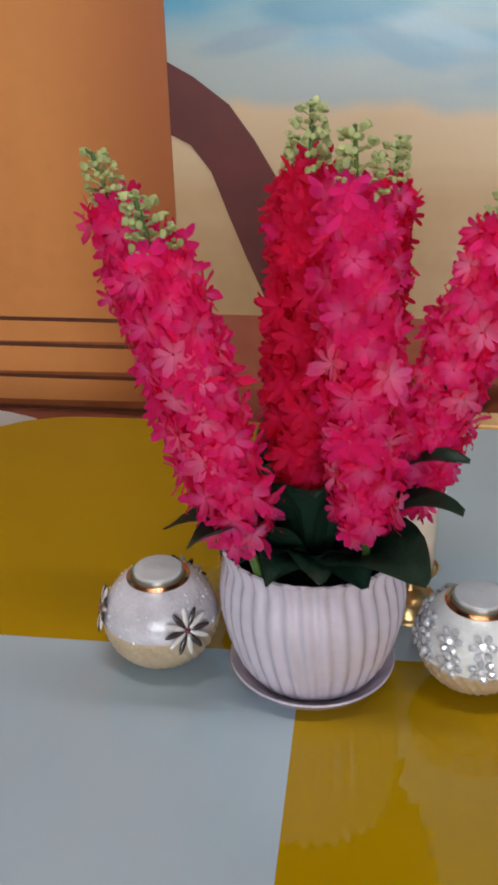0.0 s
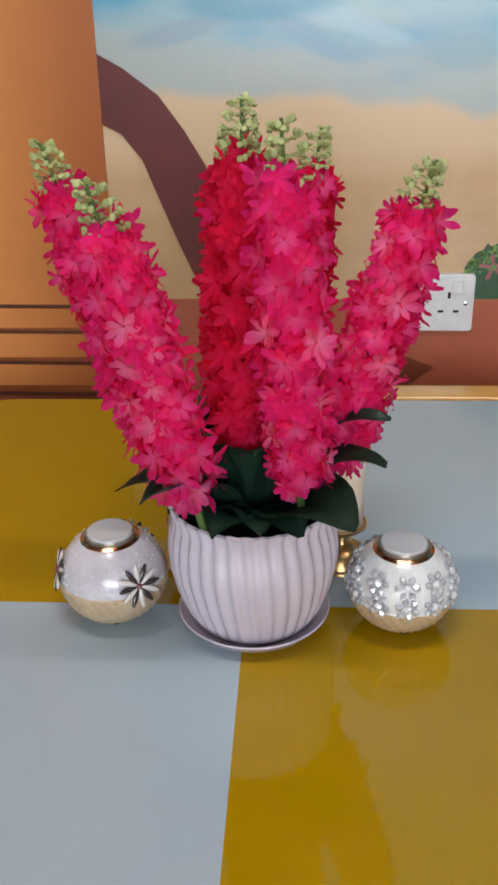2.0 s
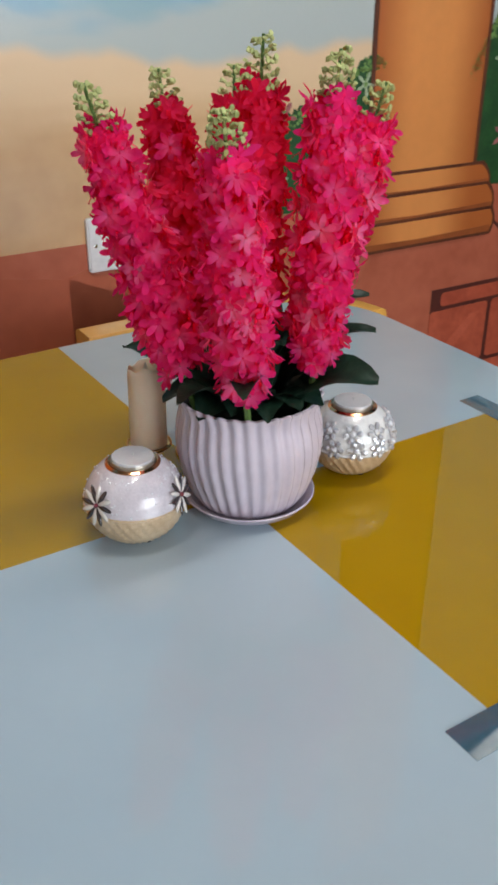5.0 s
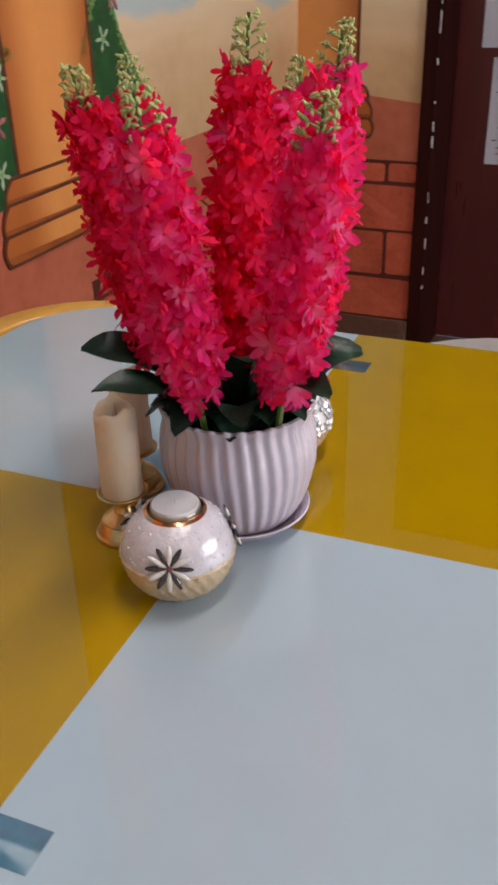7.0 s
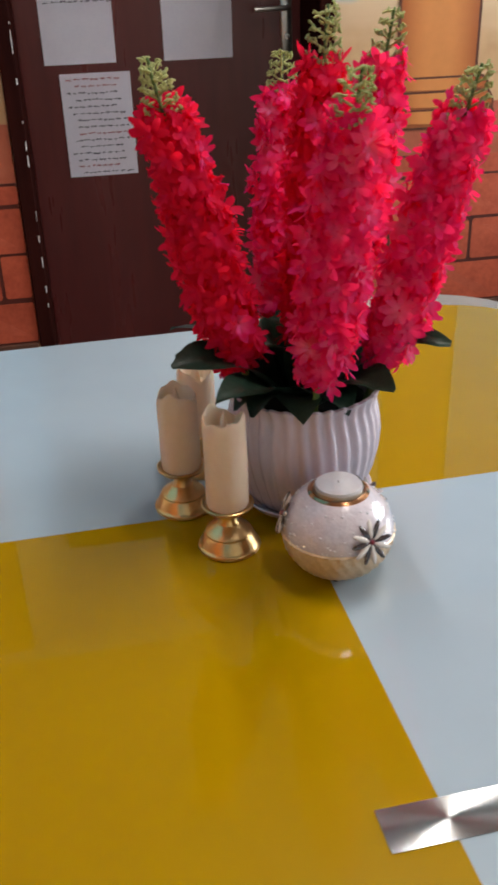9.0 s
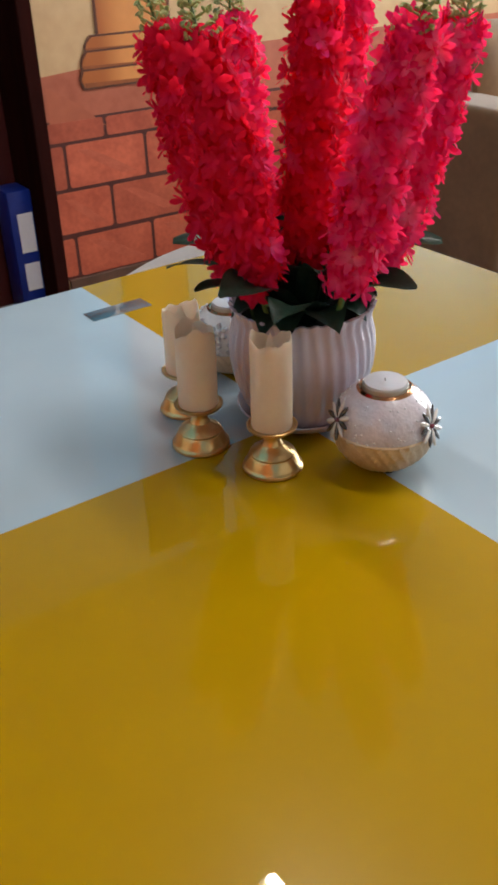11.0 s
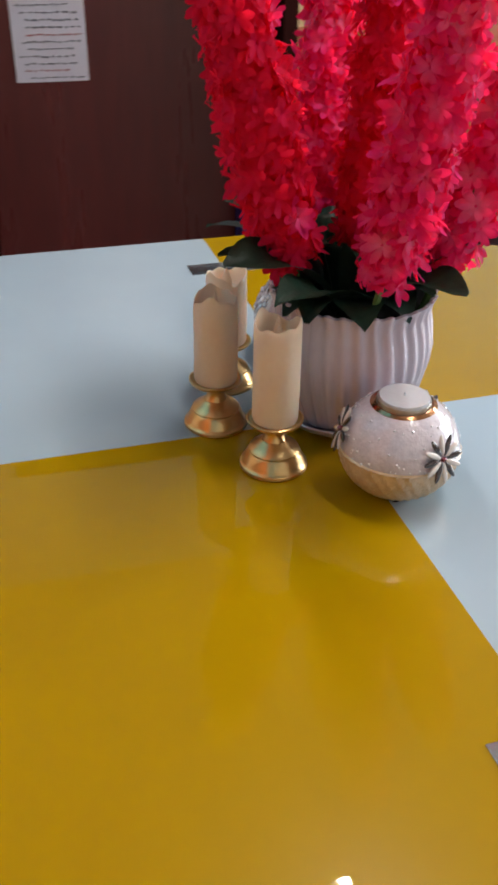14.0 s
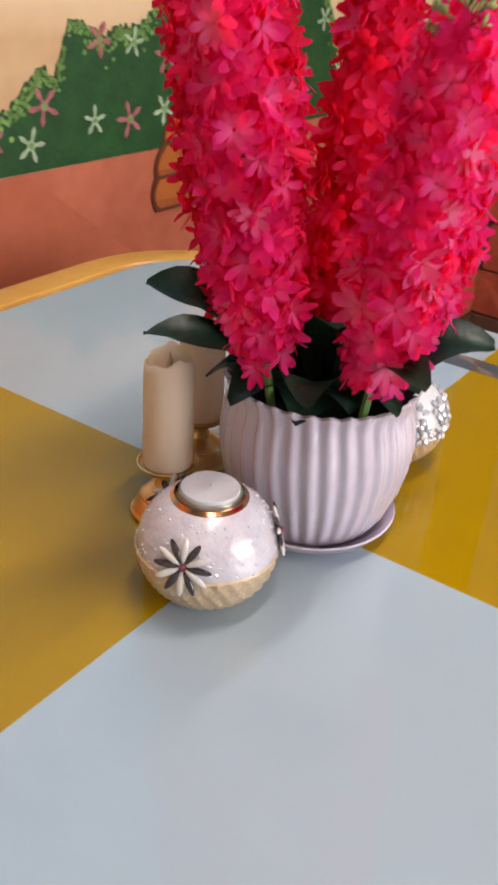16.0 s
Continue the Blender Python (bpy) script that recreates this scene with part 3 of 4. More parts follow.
# ---- door ----
door = empty("door_1", ROOM @ pose(EAST, 0, 0), "dark brown wooden door, closed, papers taped on", "door", "", "structure")
bm = box(-0.015, DV0, 0, 0.255, DV0 + 0.044, DTOP + 0.044, 0.004)
box(-0.015, DV1 - 0.044, 0, 0.255, DV1, DTOP + 0.044, 0.004, bm=bm)
box(-0.015, DV1, DTOP, 0.255, DV0, DTOP + 0.044, 0.004, bm=bm)
part("door_frame", bm, M_FRAME, door)
part("door_leaf", box(0.2125, DV1 + 0.0005, 0.0285, 0.255, DV0 - 0.0005, DTOP - 0.0005, 0.002), M_DOOR, door)
part("threshold", box(-0.01, DV1 + 0.001, 0, 0.21, DV0 - 0.001, 0.028, 0.004), M_SKIRT, door)
handle = part("door_handle", box(0.204, DV1 + 0.028, 0.90, 0.2123, DV1 + 0.062, 1.10, 0.006), M_STEEL, door, "brushed steel lever handle plate", True)
part("lever", tube([(0.205, DV1 + 0.045, 1.045), (0.165, DV1 + 0.045, 1.045), (0.160, DV1 + 0.06, 1.045), (0.160, DV1 + 0.15, 1.042)], 0.008, 0.007), M_STEEL, handle, "", True)
part("key_cylinder", lathe([(0.0, 0.0), (0.008, 0.0), (0.008, 0.006), (0.0, 0.006)], 16), M_CHROME, handle, "", True, pose(0.203, DV1 + 0.045, 0.965, 0, -90, 0))
# thin white slivers stand in for specular glints along the door frame's edge
bm = bmesh.new()
rng = random.Random(3)
for k in range(13):
    z = rng.uniform(0.25, 1.15)
    box(-0.0156, DV0 + 0.002, z, -0.0149, DV0 + 0.003 + rng.uniform(0, 0.002), z + rng.uniform(0.004, 0.035), bm=bm)
tagged(part("frame_glints", bm, M_PLASTIC, door), kind="stuff")


def sheet(v0, v1, z0, z1, lines, seed, heading):
    """A taped A4 sheet with rows of bars for its handwriting."""
    ob = empty("paper_sheet", ROOM @ pose(EAST + 0.2105, (v0 + v1) / 2, z0), "white A4 paper sheet with handwriting, taped on door", "paper", "papers on the door")
    w, h = abs(v0 - v1), z1 - z0
    bm = bmesh.new()
    vs = [[bm.verts.new((-0.002 * math.sin(j * 1.4 + i) - 0.0006, w / 2 - w * i / 4, h * j / 6)) for j in range(7)] for i in range(5)]
    for i in range(4):
        for j in range(6):
            bm.faces.new((vs[i][j], vs[i + 1][j], vs[i + 1][j + 1], vs[i][j + 1]))
    bmesh.ops.solidify(bm, geom=bm.faces[:], thickness=0.0004)
    part("leaf", bm, M_PAPER, ob, "", True)
    rng = random.Random(seed)
    ink, red = bmesh.new(), bmesh.new()
    for k in range(lines):
        z = h * 0.945 - k * h / 15.5
        if z < 0.012:
            break
        y = w * 0.42 if not heading else w * rng.choice((0.42, 0.36, 0.30))
        end = -w * rng.uniform(0.22, 0.46)
        use = red if k in (0, 1, 8, 13) and heading or not heading and k == 1 else ink
        while y > end:
            l = rng.uniform(0.008, 0.024)
            zz = z + rng.uniform(-0.0015, 0.0015)
            for q in range(int(l / 0.0042)):
                box(-0.0040, y - q * 0.0042 - 0.0032, zz - rng.uniform(0.0006, 0.0030), -0.0034, y - q * 0.0042, zz + rng.uniform(0.0006, 0.0024), bm=use)
            y -= l + rng.uniform(0.003, 0.005)
    tagged(part("handwriting", ink, M_INK, ob), "dark ink bars", kind="stuff")
    tagged(part("heading", red, M_REDINK, ob), "red ink bars", kind="stuff")


sheet(0.166, -0.042, 0.594, 0.891, 15, 1, True)
sheet(0.204, -0.005, 0.916, 1.213, 7, 2, False)
sheet(-0.147, -0.355, 0.914, 1.211, 6, 5, False)

# blue crate by the door
crate = empty("storage_crate", ROOM @ pose(EAST + 0.12, -0.535, 0), "blue plastic crate with white panels on floor", "crate")
bm = box(-0.035, -0.028, 0.0, 0.075, 0.05, 0.43, 0.006)
part("body", bm, M_BLUE, crate, "", True)
part("label_panel", box(-0.0375, -0.022, 0.235, -0.0352, 0.028, 0.36, 0.001), M_PAPER, crate, "white panel")
part("label_panel", box(-0.0375, -0.022, 0.11, -0.0352, 0.028, 0.20, 0.001), M_PAPER, crate, "white panel")

# wall socket
sock = empty("wall_socket", ROOM @ pose(0.206, NORTH, 0.803), "white double wall socket with switches and screw", "socket")
bm = slab(rounded(-0.072, -0.0425, 0.072, 0.0425, 0.005), 0.009)
bmesh.ops.bevel(bm, geom=[e for e in bm.edges if all(v.co.y < -0.008 for v in e.verts)], offset=0.0025, segments=2, affect="EDGES")
part("plate", bm, M_SOCKET, sock, "", True)
for sx in (-0.036, 0.036):
    for dx, dz, w, h in ((0, 0.012, 0.004, 0.009), (-0.011, -0.012, 0.008, 0.0035), (0.011, -0.012, 0.008, 0.0035)):
        part("slot", box(sx + dx - w / 2, -0.0098, dz - h / 2, sx + dx + w / 2, -0.0088, dz + h / 2), M_DARK, sock)
    part("rocker", box(sx + 0.010 - 0.007, -0.012, 0.015, sx + 0.010 + 0.009, -0.0088, 0.033, 0.001), M_SOCKET, sock)
for sx in (-0.06, 0.06):
    part("screw", lathe([(0, 0), (0.003, 0), (0.003, 0.001), (0, 0.0013)], 12), M_CHROME, sock, "", True, pose(sx, -0.009, 0, 90, 0, 0))

# ceiling tube
lampo = empty("tube_lamp", pose(0.03, -0.39, CEIL), "white fluorescent batten lamp on ceiling, lit", "lamp")
part("housing", box(-0.61, -0.03, -0.033, 0.61, 0.03, 0, 0.006), M_PLASTIC, lampo)
part("tube", tube([(-0.59, 0, -0.050), (0.59, 0, -0.050)], 0.013, 0.013, 16), M_TUBE, lampo, "glowing tube", True)

# ---- table ----
HX, HY, CR, TOP = 0.440, 0.435, 0.135, 0.75
table = empty("dining_table", Matrix.Identity(4), "square dining table, gold and pale blue glass top", "table")


def quarter(sx, sy, z0, z1, inset=0.0, gap=0.0):
    """One quarter of the rounded top."""
    pts = [(gap, gap), (HX - inset, gap)]
    r = CR - inset
    for k in range(13):
        a = radians(90 * k / 12)
        pts.append((HX - CR + r * math.cos(a), HY - CR + r * math.sin(a)))
    pts += [(gap, HY - inset)]
    bm = bmesh.new()
    up = [bm.verts.new((sx * x, sy * y, z1)) for x, y in pts]
    lo = [bm.verts.new((sx * x, sy * y, z0)) for x, y in pts]
    bm.faces.new(up)
    bm.faces.new(lo[::-1])
    n = len(pts)
    for k in range(n):
        bm.faces.new((up[k], lo[k], lo[(k + 1) % n], up[(k + 1) % n]))
    bmesh.ops.recalc_face_normals(bm, faces=bm.faces)
    edges = [e for e in bm.edges if e.verts[0].co.z == e.verts[1].co.z and e.verts[0].co.z > (z0 + z1) / 2 and not all(min(abs(v.co.x), abs(v.co.y)) < 0.001 for v in e.verts)]
    bmesh.ops.bevel(bm, geom=edges, offset=0.0012, segments=2, affect="EDGES")
    for f in bm.faces:
        if abs(f.normal.z) < 0.9 and max(abs(f.calc_center_median().x), abs(f.calc_center_median().y)) > 0.2:
            f.material_index = 1
    return bm


for sx, sy, mm, lab in ((1, 1, M_WHITEGLASS, "pale blue back-painted glass quarter"), (-1, 1, M_GOLDGLASS, "gold back-painted glass quarter"),
                        (-1, -1, M_WHITEGLASS, "pale blue back-painted glass quarter"), (1, -1, M_GOLDGLASS, "gold back-painted glass quarter")):
    part("glass_panel", quarter(sx, sy, TOP - 0.008, TOP), [mm, M_GLASSEDGE], table, lab)
bm = bmesh.new()
for sx in (1, -1):
    for sy in (1, -1):
        merge(bm, quarter(sx, sy, TOP - 0.032, TOP - 0.009, 0.012))
part("under_board", bm, M_MAPLE, table, "yellow wooden board under the glass")
bm = box(-0.33, -0.33, 0.62, 0.33, -0.31, TOP - 0.033)
for a in ((-0.33, 0.31, 0.62, 0.33, 0.33, TOP - 0.033), (-0.33, -0.309, 0.62, -0.31, 0.309, TOP - 0.033), (0.31, -0.309, 0.62, 0.33, 0.309, TOP - 0.033)):
    box(*a, bm=bm)
part("apron", bm, M_MAPLE, table)
for sx in (-0.30, 0.30):
    for sy in (-0.30, 0.30):
        part("leg", tube([(sx, sy, 0.0), (sx, sy, 0.62)], 0.026, 0.03, 16), M_METALLEG, table, "grey metal leg", True)


def radial_steel():
    m = mat("radial_brushed_steel", rgb(190, 192, 192), rgb(170, 172, 172), rough=0.24, metal=1.0, scale=50)
    nt = m.node_tree
    p = nt.nodes["Principled BSDF"]
    tg = nt.nodes.new("ShaderNodeTangent")
    tg.direction_type, tg.axis = "RADIAL", "Z"
    p.inputs["Anisotropic"].default_value = 0.95
    p.inputs["Anisotropic Rotation"].default_value = 0.25
    nt.links.new(tg.outputs[0], p.inputs["Tangent"])
    return m


M_RADIAL = radial_steel()
for x, y, turn in ((-0.346, 0, 0), (0.342, 0, 0), (0, -0.340, 90)):
    part("steel_plate", box(-0.0145, -0.039, 0, 0.0145, 0.039, 0.0007), M_RADIAL, table, "radially brushed steel plate", False, pose(x, y, TOP, 0, 0, turn))


# ---- chairs ----
def wood_chair(m):
    """Bent yellow rail round the table's corner, on slats, seat and legs."""
    ch = empty("wooden_chair", m, "yellow wooden chair with curved back rail", "chair", "chairs round the table")
    arc = []
    for k in range(25):
        f = k / 24
        if f < 0.45:
            arc.append((0.05 + 0.25 * f / 0.45, 0.0, 0))
        else:
            a = radians(90 - 88 * (f - 0.45) / 0.55)
            arc.append((0.30 + 0.17 * math.cos(a), -0.17 + 0.17 * math.sin(a), 0))
    bm = bmesh.new()
    prev = None
    for i, p in enumerate(arc):
        d = Vector(arc[min(i + 1, 24)]) - Vector(arc[max(i - 1, 0)])
        nrm = Vector((-d.y, d.x, 0)).normalized()
        prof = [(-0.064, -0.012), (-0.064, -0.002), (-0.05, 0.0), (-0.048, 0.006), (-0.012, 0.007), (-0.003, 0.003), (0.0, -0.006), (-0.004, -0.03), (-0.05, -0.03)]
        ring = [bm.verts.new(Vector(p) + nrm * o + Vector((0, 0, h))) for o, h in prof]
        if prev:
            for k in range(9):
                bm.faces.new((prev[k], prev[(k + 1) % 9], ring[(k + 1) % 9], ring[k]))
        else:
            bm.faces.new(ring)
        prev = ring
    bm.faces.new(prev[::-1])
    bmesh.ops.recalc_face_normals(bm, faces=bm.faces)
    part("back_rail", bm, M_MAPLE, ch, "glossy bent yellow wood rail", True)
    for i in (3, 7, 13, 18):
        x, y = arc[i][0] * 0.97, arc[i][1] - 0.03
        part("slat", box(x - 0.012, y - 0.008, -0.30, x + 0.012, y + 0.008, -0.029, 0.003), M_MAPLE, ch)
    part("seat", box(-0.06, -0.40, -0.33, 0.40, 0.0, -0.298, 0.008), M_MAPLE, ch)
    for x, y in ((-0.03, -0.37), (0.37, -0.37), (-0.03, -0.03), (0.37, -0.06)):
        part("leg", box(x - 0.018, y - 0.018, -m.translation.z, x + 0.018, y + 0.018, -0.331, 0.003), M_MAPLE, ch)
    return ch


def white_chair(m, top=0.748):
    """Moulded white plastic chair; the origin is under the middle of its back."""
    ch = empty("plastic_chair", m, "white moulded plastic chair pushed under table", "chair", "chairs round the table")
    bm = bmesh.new()
    grid = []
    for i in range(13):
        f = -1 + i / 6
        col = []
        for j in range(7):
            z = 0.44 + (top - 0.44) * j / 6 - 0.02 * (abs(f) ** 3) * (j / 6)
            col.append(bm.verts.new((0.035 * (1 - f * f) * (0.4 + 0.1 * j) + 0.01 * j / 6, 0.20 * f, z)))
        grid.append(col)
    for i in range(12):
        for j in range(6):
            bm.faces.new((grid[i][j], grid[i + 1][j], grid[i + 1][j + 1], grid[i][j + 1]))
    bmesh.ops.solidify(bm, geom=bm.faces[:], thickness=0.018)
    part("backrest", bm, M_PLASTIC, ch, "", True)
    part("seat", box(-0.38, -0.20, 0.42, 0.04, 0.20, 0.445, 0.01), M_PLASTIC, ch, "", True)
    for x, y in ((-0.35, -0.17), (-0.35, 0.17), (0.02, -0.17), (0.02, 0.17)):
        part("leg", tube([(x, y, 0.0), (x, y, 0.42)], 0.014, 0.018, 10), M_PLASTIC, ch, "", True)
    return ch


wood_chair(pose(0.0, 0.498, 0.742))
white_chair(pose(0.452, -0.25, 0))
white_chair(pose(-0.53, 0.462, 0, 0, 0, 90), 0.728)

# ---- sofa ----
sofa = empty("sofa", ROOM @ pose(EAST - 0.02, -1.80, 0), "tan suede sofa with loose cushions against wall", "sofa")


def soft(x0, y0, z0, x1, y1, z1, r, puff=0.0):
    bm = box(x0, y0, z0, x1, y1, z1, r, 4)
    bmesh.ops.subdivide_edges(bm, edges=[e for e in bm.edges if e.calc_length() > 0.15], cuts=4, use_grid_fill=True)
    c = Vector(((x0 + x1) / 2, (y0 + y1) / 2, (z0 + z1) / 2))
    for v in bm.verts:
        d = v.co - c
        v.co += d.normalized() * (puff * (1 - min(1, (abs(d.x) / (x1 - x0)) + abs(d.y) / (y1 - y0))) + 0.004 * noise.noise(v.co * 6))
    return bm


part("armrest", soft(-0.69, -0.20, 0.05, 0, 0, 0.60, 0.025), M_SOFA, sofa, "", True)
part("base", soft(-0.65, -1.30, 0.05, 0, -0.202, 0.24, 0.02), M_SOFA, sofa, "", True)
part("seat_cushion", soft(-0.67, -0.78, 0.242, -0.18, -0.203, 0.42, 0.045, 0.02), M_SOFA, sofa, "", True)
part("seat_cushion", soft(-0.67, -1.30, 0.242, -0.18, -0.785, 0.42, 0.045, 0.02), M_SOFA, sofa, "", True)
part("backrest", soft(-0.17, -1.30, 0.242, 0, -0.203, 0.72, 0.04), M_SOFA, sofa, "", True)
part("armrest", soft(-0.69, -1.46, 0.05, 0, -1.302, 0.60, 0.025), M_SOFA, sofa, "", True)
for nm, mm, x, y, z, tx, tz, lab in (("cushion", M_SOFA, 1.66, -2.16, 0.42, -16, 8, "tan suede scatter cushion leaning on sofa back"), ("cushion", M_SOFA2, 1.58, -2.50, 0.42, -18, -6, "dark olive scatter cushion leaning on sofa back")):
    bm = bmesh.new()
    bmesh.ops.create_cube(bm, size=1)
    bmesh.ops.subdivide_edges(bm, edges=bm.edges[:], cuts=9, use_grid_fill=True)
    for v in bm.verts:
        a, b = 2 * v.co.y, 2 * v.co.z
        t = (1 - a * a) ** 0.5 * (1 - b * b) ** 0.5 if abs(a) < 1 and abs(b) < 1 else 0
        pull = 1 - 0.07 * (1 - abs(a)) * abs(b) - 0.07 * (1 - abs(b)) * abs(a)
        v.co = Vector((v.co.x * (0.02 + 0.14 * t), v.co.y * 0.40 * pull, v.co.z * 0.40 * pull))
        v.co.x += 0.008 * noise.noise(v.co * 9)
    tagged(part(nm, bm, mm, None, "", True, ROOM @ pose(x, y, z + 0.205, 0, 0, tz) @ pose(0, 0, 0, 0, tx * -1, 0)), lab, "cushion", "cushions on the sofa")


# ---- flower pot ----
PX, PY = 0.008, -0.014
saucer = lathe([(0.0, 0.0), (0.040, 0.0), (0.046, 0.002), (0.055, 0.007), (0.059, 0.0125), (0.0605, 0.0140), (0.0595, 0.0150), (0.056, 0.0125), (0.050, 0.008), (0.044, 0.006), (0.0, 0.006)], 72)
tagged(part("saucer", saucer, M_CERAMIC, None, "", True, pose(PX, PY, TOP)), "white glazed saucer under the flower pot", "saucer")
plant = empty("potted_flowers", pose(PX, PY, TOP + 0.0062), "pink artificial delphinium spikes in white fluted pot", "potted plant")
RIBS = 34
prof = [(0.0, 0.0), (0.044, 0.0), (0.048, 0.003), (0.0535, 0.014), (0.0600, 0.032), (0.0642, 0.052), (0.0650, 0.066), (0.0635, 0.080), (0.0605, 0.092), (0.0610, 0.099), (0.0640, 0.1055),
        (0.0618, 0.1062), (0.0585, 0.099), (0.0580, 0.090), (0.0575, 0.080)]


def flute(a, i, r, z):
    if 3 <= i <= 11:
        k = math.cos(RIBS * (a + 1.1 * z))
        g = abs(k) ** 0.6 * (1 if k > 0 else -1)
        amp = 0.0013 if i < 9 else 0.0017
        return r + amp * g, z + (0.0014 * g if i >= 10 else 0)
    return r, z


pot = part("pot", lathe(prof, RIBS * 8, flute), M_CERAMIC, plant, "white glazed fluted ceramic pot with scalloped rim", True)
part("filler", lathe([(0.0, 0.090), (0.03, 0.089), (0.0572, 0.086), (0.0572, 0.080), (0.0, 0.080)], 32), M_SOIL, plant)


def leaf_bm(reach, rise, width, twist, seed):
    """A pointed leaf that springs from the pot's mouth and bows over to its tip, reach out and rise up from the pot's foot."""
    rng = random.Random(seed)
    bm = bmesh.new()
    p0, p2 = Vector((0.012, 0, 0.080)), Vector((reach, 0, rise))
    p1 = Vector((reach * 0.48, 0, max(rise + 0.010, 0.128)))
    n, rows = 14, []
    for i in range(n + 1):
        f = i / n
        pos = p0 * (1 - f) ** 2 + p1 * 2 * f * (1 - f) + p2 * f * f
        w = width * max(0.03, math.sin(math.pi * min(1.0, 0.10 + 0.90 * f ** 0.95))) ** 0.72
        sway = 0.004 * math.sin(3.1 * f + seed) * f
        row = []
        for s in (-1, -0.5, 0, 0.5, 1):
            lift = abs(s) ** 1.4 * w * 0.16 + s * w / 2 * math.sin(twist * f) + 0.0022 * math.sin(11 * f + seed + 2 * s) * abs(s)
            row.append(bm.verts.new(pos + Vector((0, sway + s * w / 2 * math.cos(twist * f), lift + rng.uniform(-0.0005, 0.0005)))))
        rows.append(row)
    for a, b in zip(rows, rows[1:]):
        for k in range(4):
            bm.faces.new((a[k], a[k + 1], b[k + 1], b[k]))
    bmesh.ops.solidify(bm, geom=bm.faces[:], thickness=0.0006)
    return bm


# the long leaves that stand out from the pot, the short broad ones that lap its rim, and upright ones among the stems
LEAVES = [(111, 0.123, 0.150, 0.044, -0.55), (133, 0.117, 0.132, 0.038, -0.3), (-122, 0.120, 0.153, 0.040, 0.3), (-154, 0.104, 0.133, 0.044, 0.2), (60, 0.116, 0.144, 0.038, 0.3), (44, 0.112, 0.156, 0.036, -0.3),
          (86, 0.106, 0.138, 0.036, 0.2), (-28, 0.108, 0.158, 0.034, 0.3), (-47, 0.112, 0.128, 0.062, 0.35), (-20, 0.104, 0.186, 0.020, 0.2), (8, 0.090, 0.140, 0.036, -0.3)]
rng = random.Random(21)
for k in range(13):
    LEAVES.append((k * 27.7 + rng.uniform(-8, 8), rng.uniform(0.062, 0.078), rng.uniform(0.100, 0.112), rng.uniform(0.044, 0.056), rng.uniform(-0.3, 0.3)))
for k in range(7):
    LEAVES.append((k * 51 + 15, rng.uniform(0.034, 0.052), rng.uniform(0.135, 0.165), rng.uniform(0.032, 0.044), rng.uniform(-0.3, 0.3)))
for i, (az, reach, rise, wd, tw) in enumerate(LEAVES):
    part("leaf", leaf_bm(reach, rise, wd, tw, i), M_LEAF, plant, "dark green pointed leaf" if i == 0 else "", True, pose(0, 0, 0, 0, 0, az))


def floret_mesh(seed, r, layers=2):
    """A star-shaped artificial floret, facing +z."""
    rng = random.Random(seed)
    bm = bmesh.new()
    for layer in range(layers):
        n = 8 - layer
        rr = r * (1 - 0.24 * layer)
        tilt = 0.20 + 0.38 * layer
        for k in range(n):
            a = 2 * math.pi * (k + 0.5 * layer) / n + rng.uniform(-0.15, 0.15)
            l = rr * rng.uniform(0.85, 1.1)
            w = l * rng.uniform(0.38, 0.50)
            curl = rng.uniform(-0.75, 0.45)
            rows = []
            for f, ww in ((0.08, 0.25), (0.40, 0.80), (0.68, 1.0), (0.90, 0.56)):
                z = l * (tilt * f + curl * f * f) + layer * 0.0015 + f * rng.uniform(-0.0012, 0.0012)
                rows.append([bm.verts.new((l * f * math.cos(a) - s * w / 2 * ww * math.sin(a), l * f * math.sin(a) + s * w / 2 * ww * math.cos(a), z + abs(s) * 0.08 * w)) for s in (-1, 0, 1)])
            tipv = bm.verts.new((l * math.cos(a), l * math.sin(a), l * (tilt + curl)))
            for p, q in zip(rows, rows[1:]):
                for s in (0, 1):
                    bm.faces.new((p[s], p[s + 1], q[s + 1], q[s]))
            for s in (0, 1):
                bm.faces.new((rows[-1][s], rows[-1][s + 1], tipv))
    for f in bm.faces:
        f.smooth = True
    return bm


def shared(name, bm, materials):
    me = bpy.data.meshes.new(name)
    bm.to_mesh(me)
    bm.free()
    for m in materials:
        me.materials.append(m)
    return me


FLORETS = {}
for key, m in (("pink", M_PINK_F), ("red", M_RED_F), ("pale", M_PALE_F)):
    FLORETS[key] = [shared("floret", floret_mesh(s, 0.0144, 2), [m]) for s in (1, 2, 3, 4, 5)]


def bezier(p0, p1, p2, f):
    return p0 * (1 - f) ** 2 + p1 * 2 * f * (1 - f) + p2 * f * f


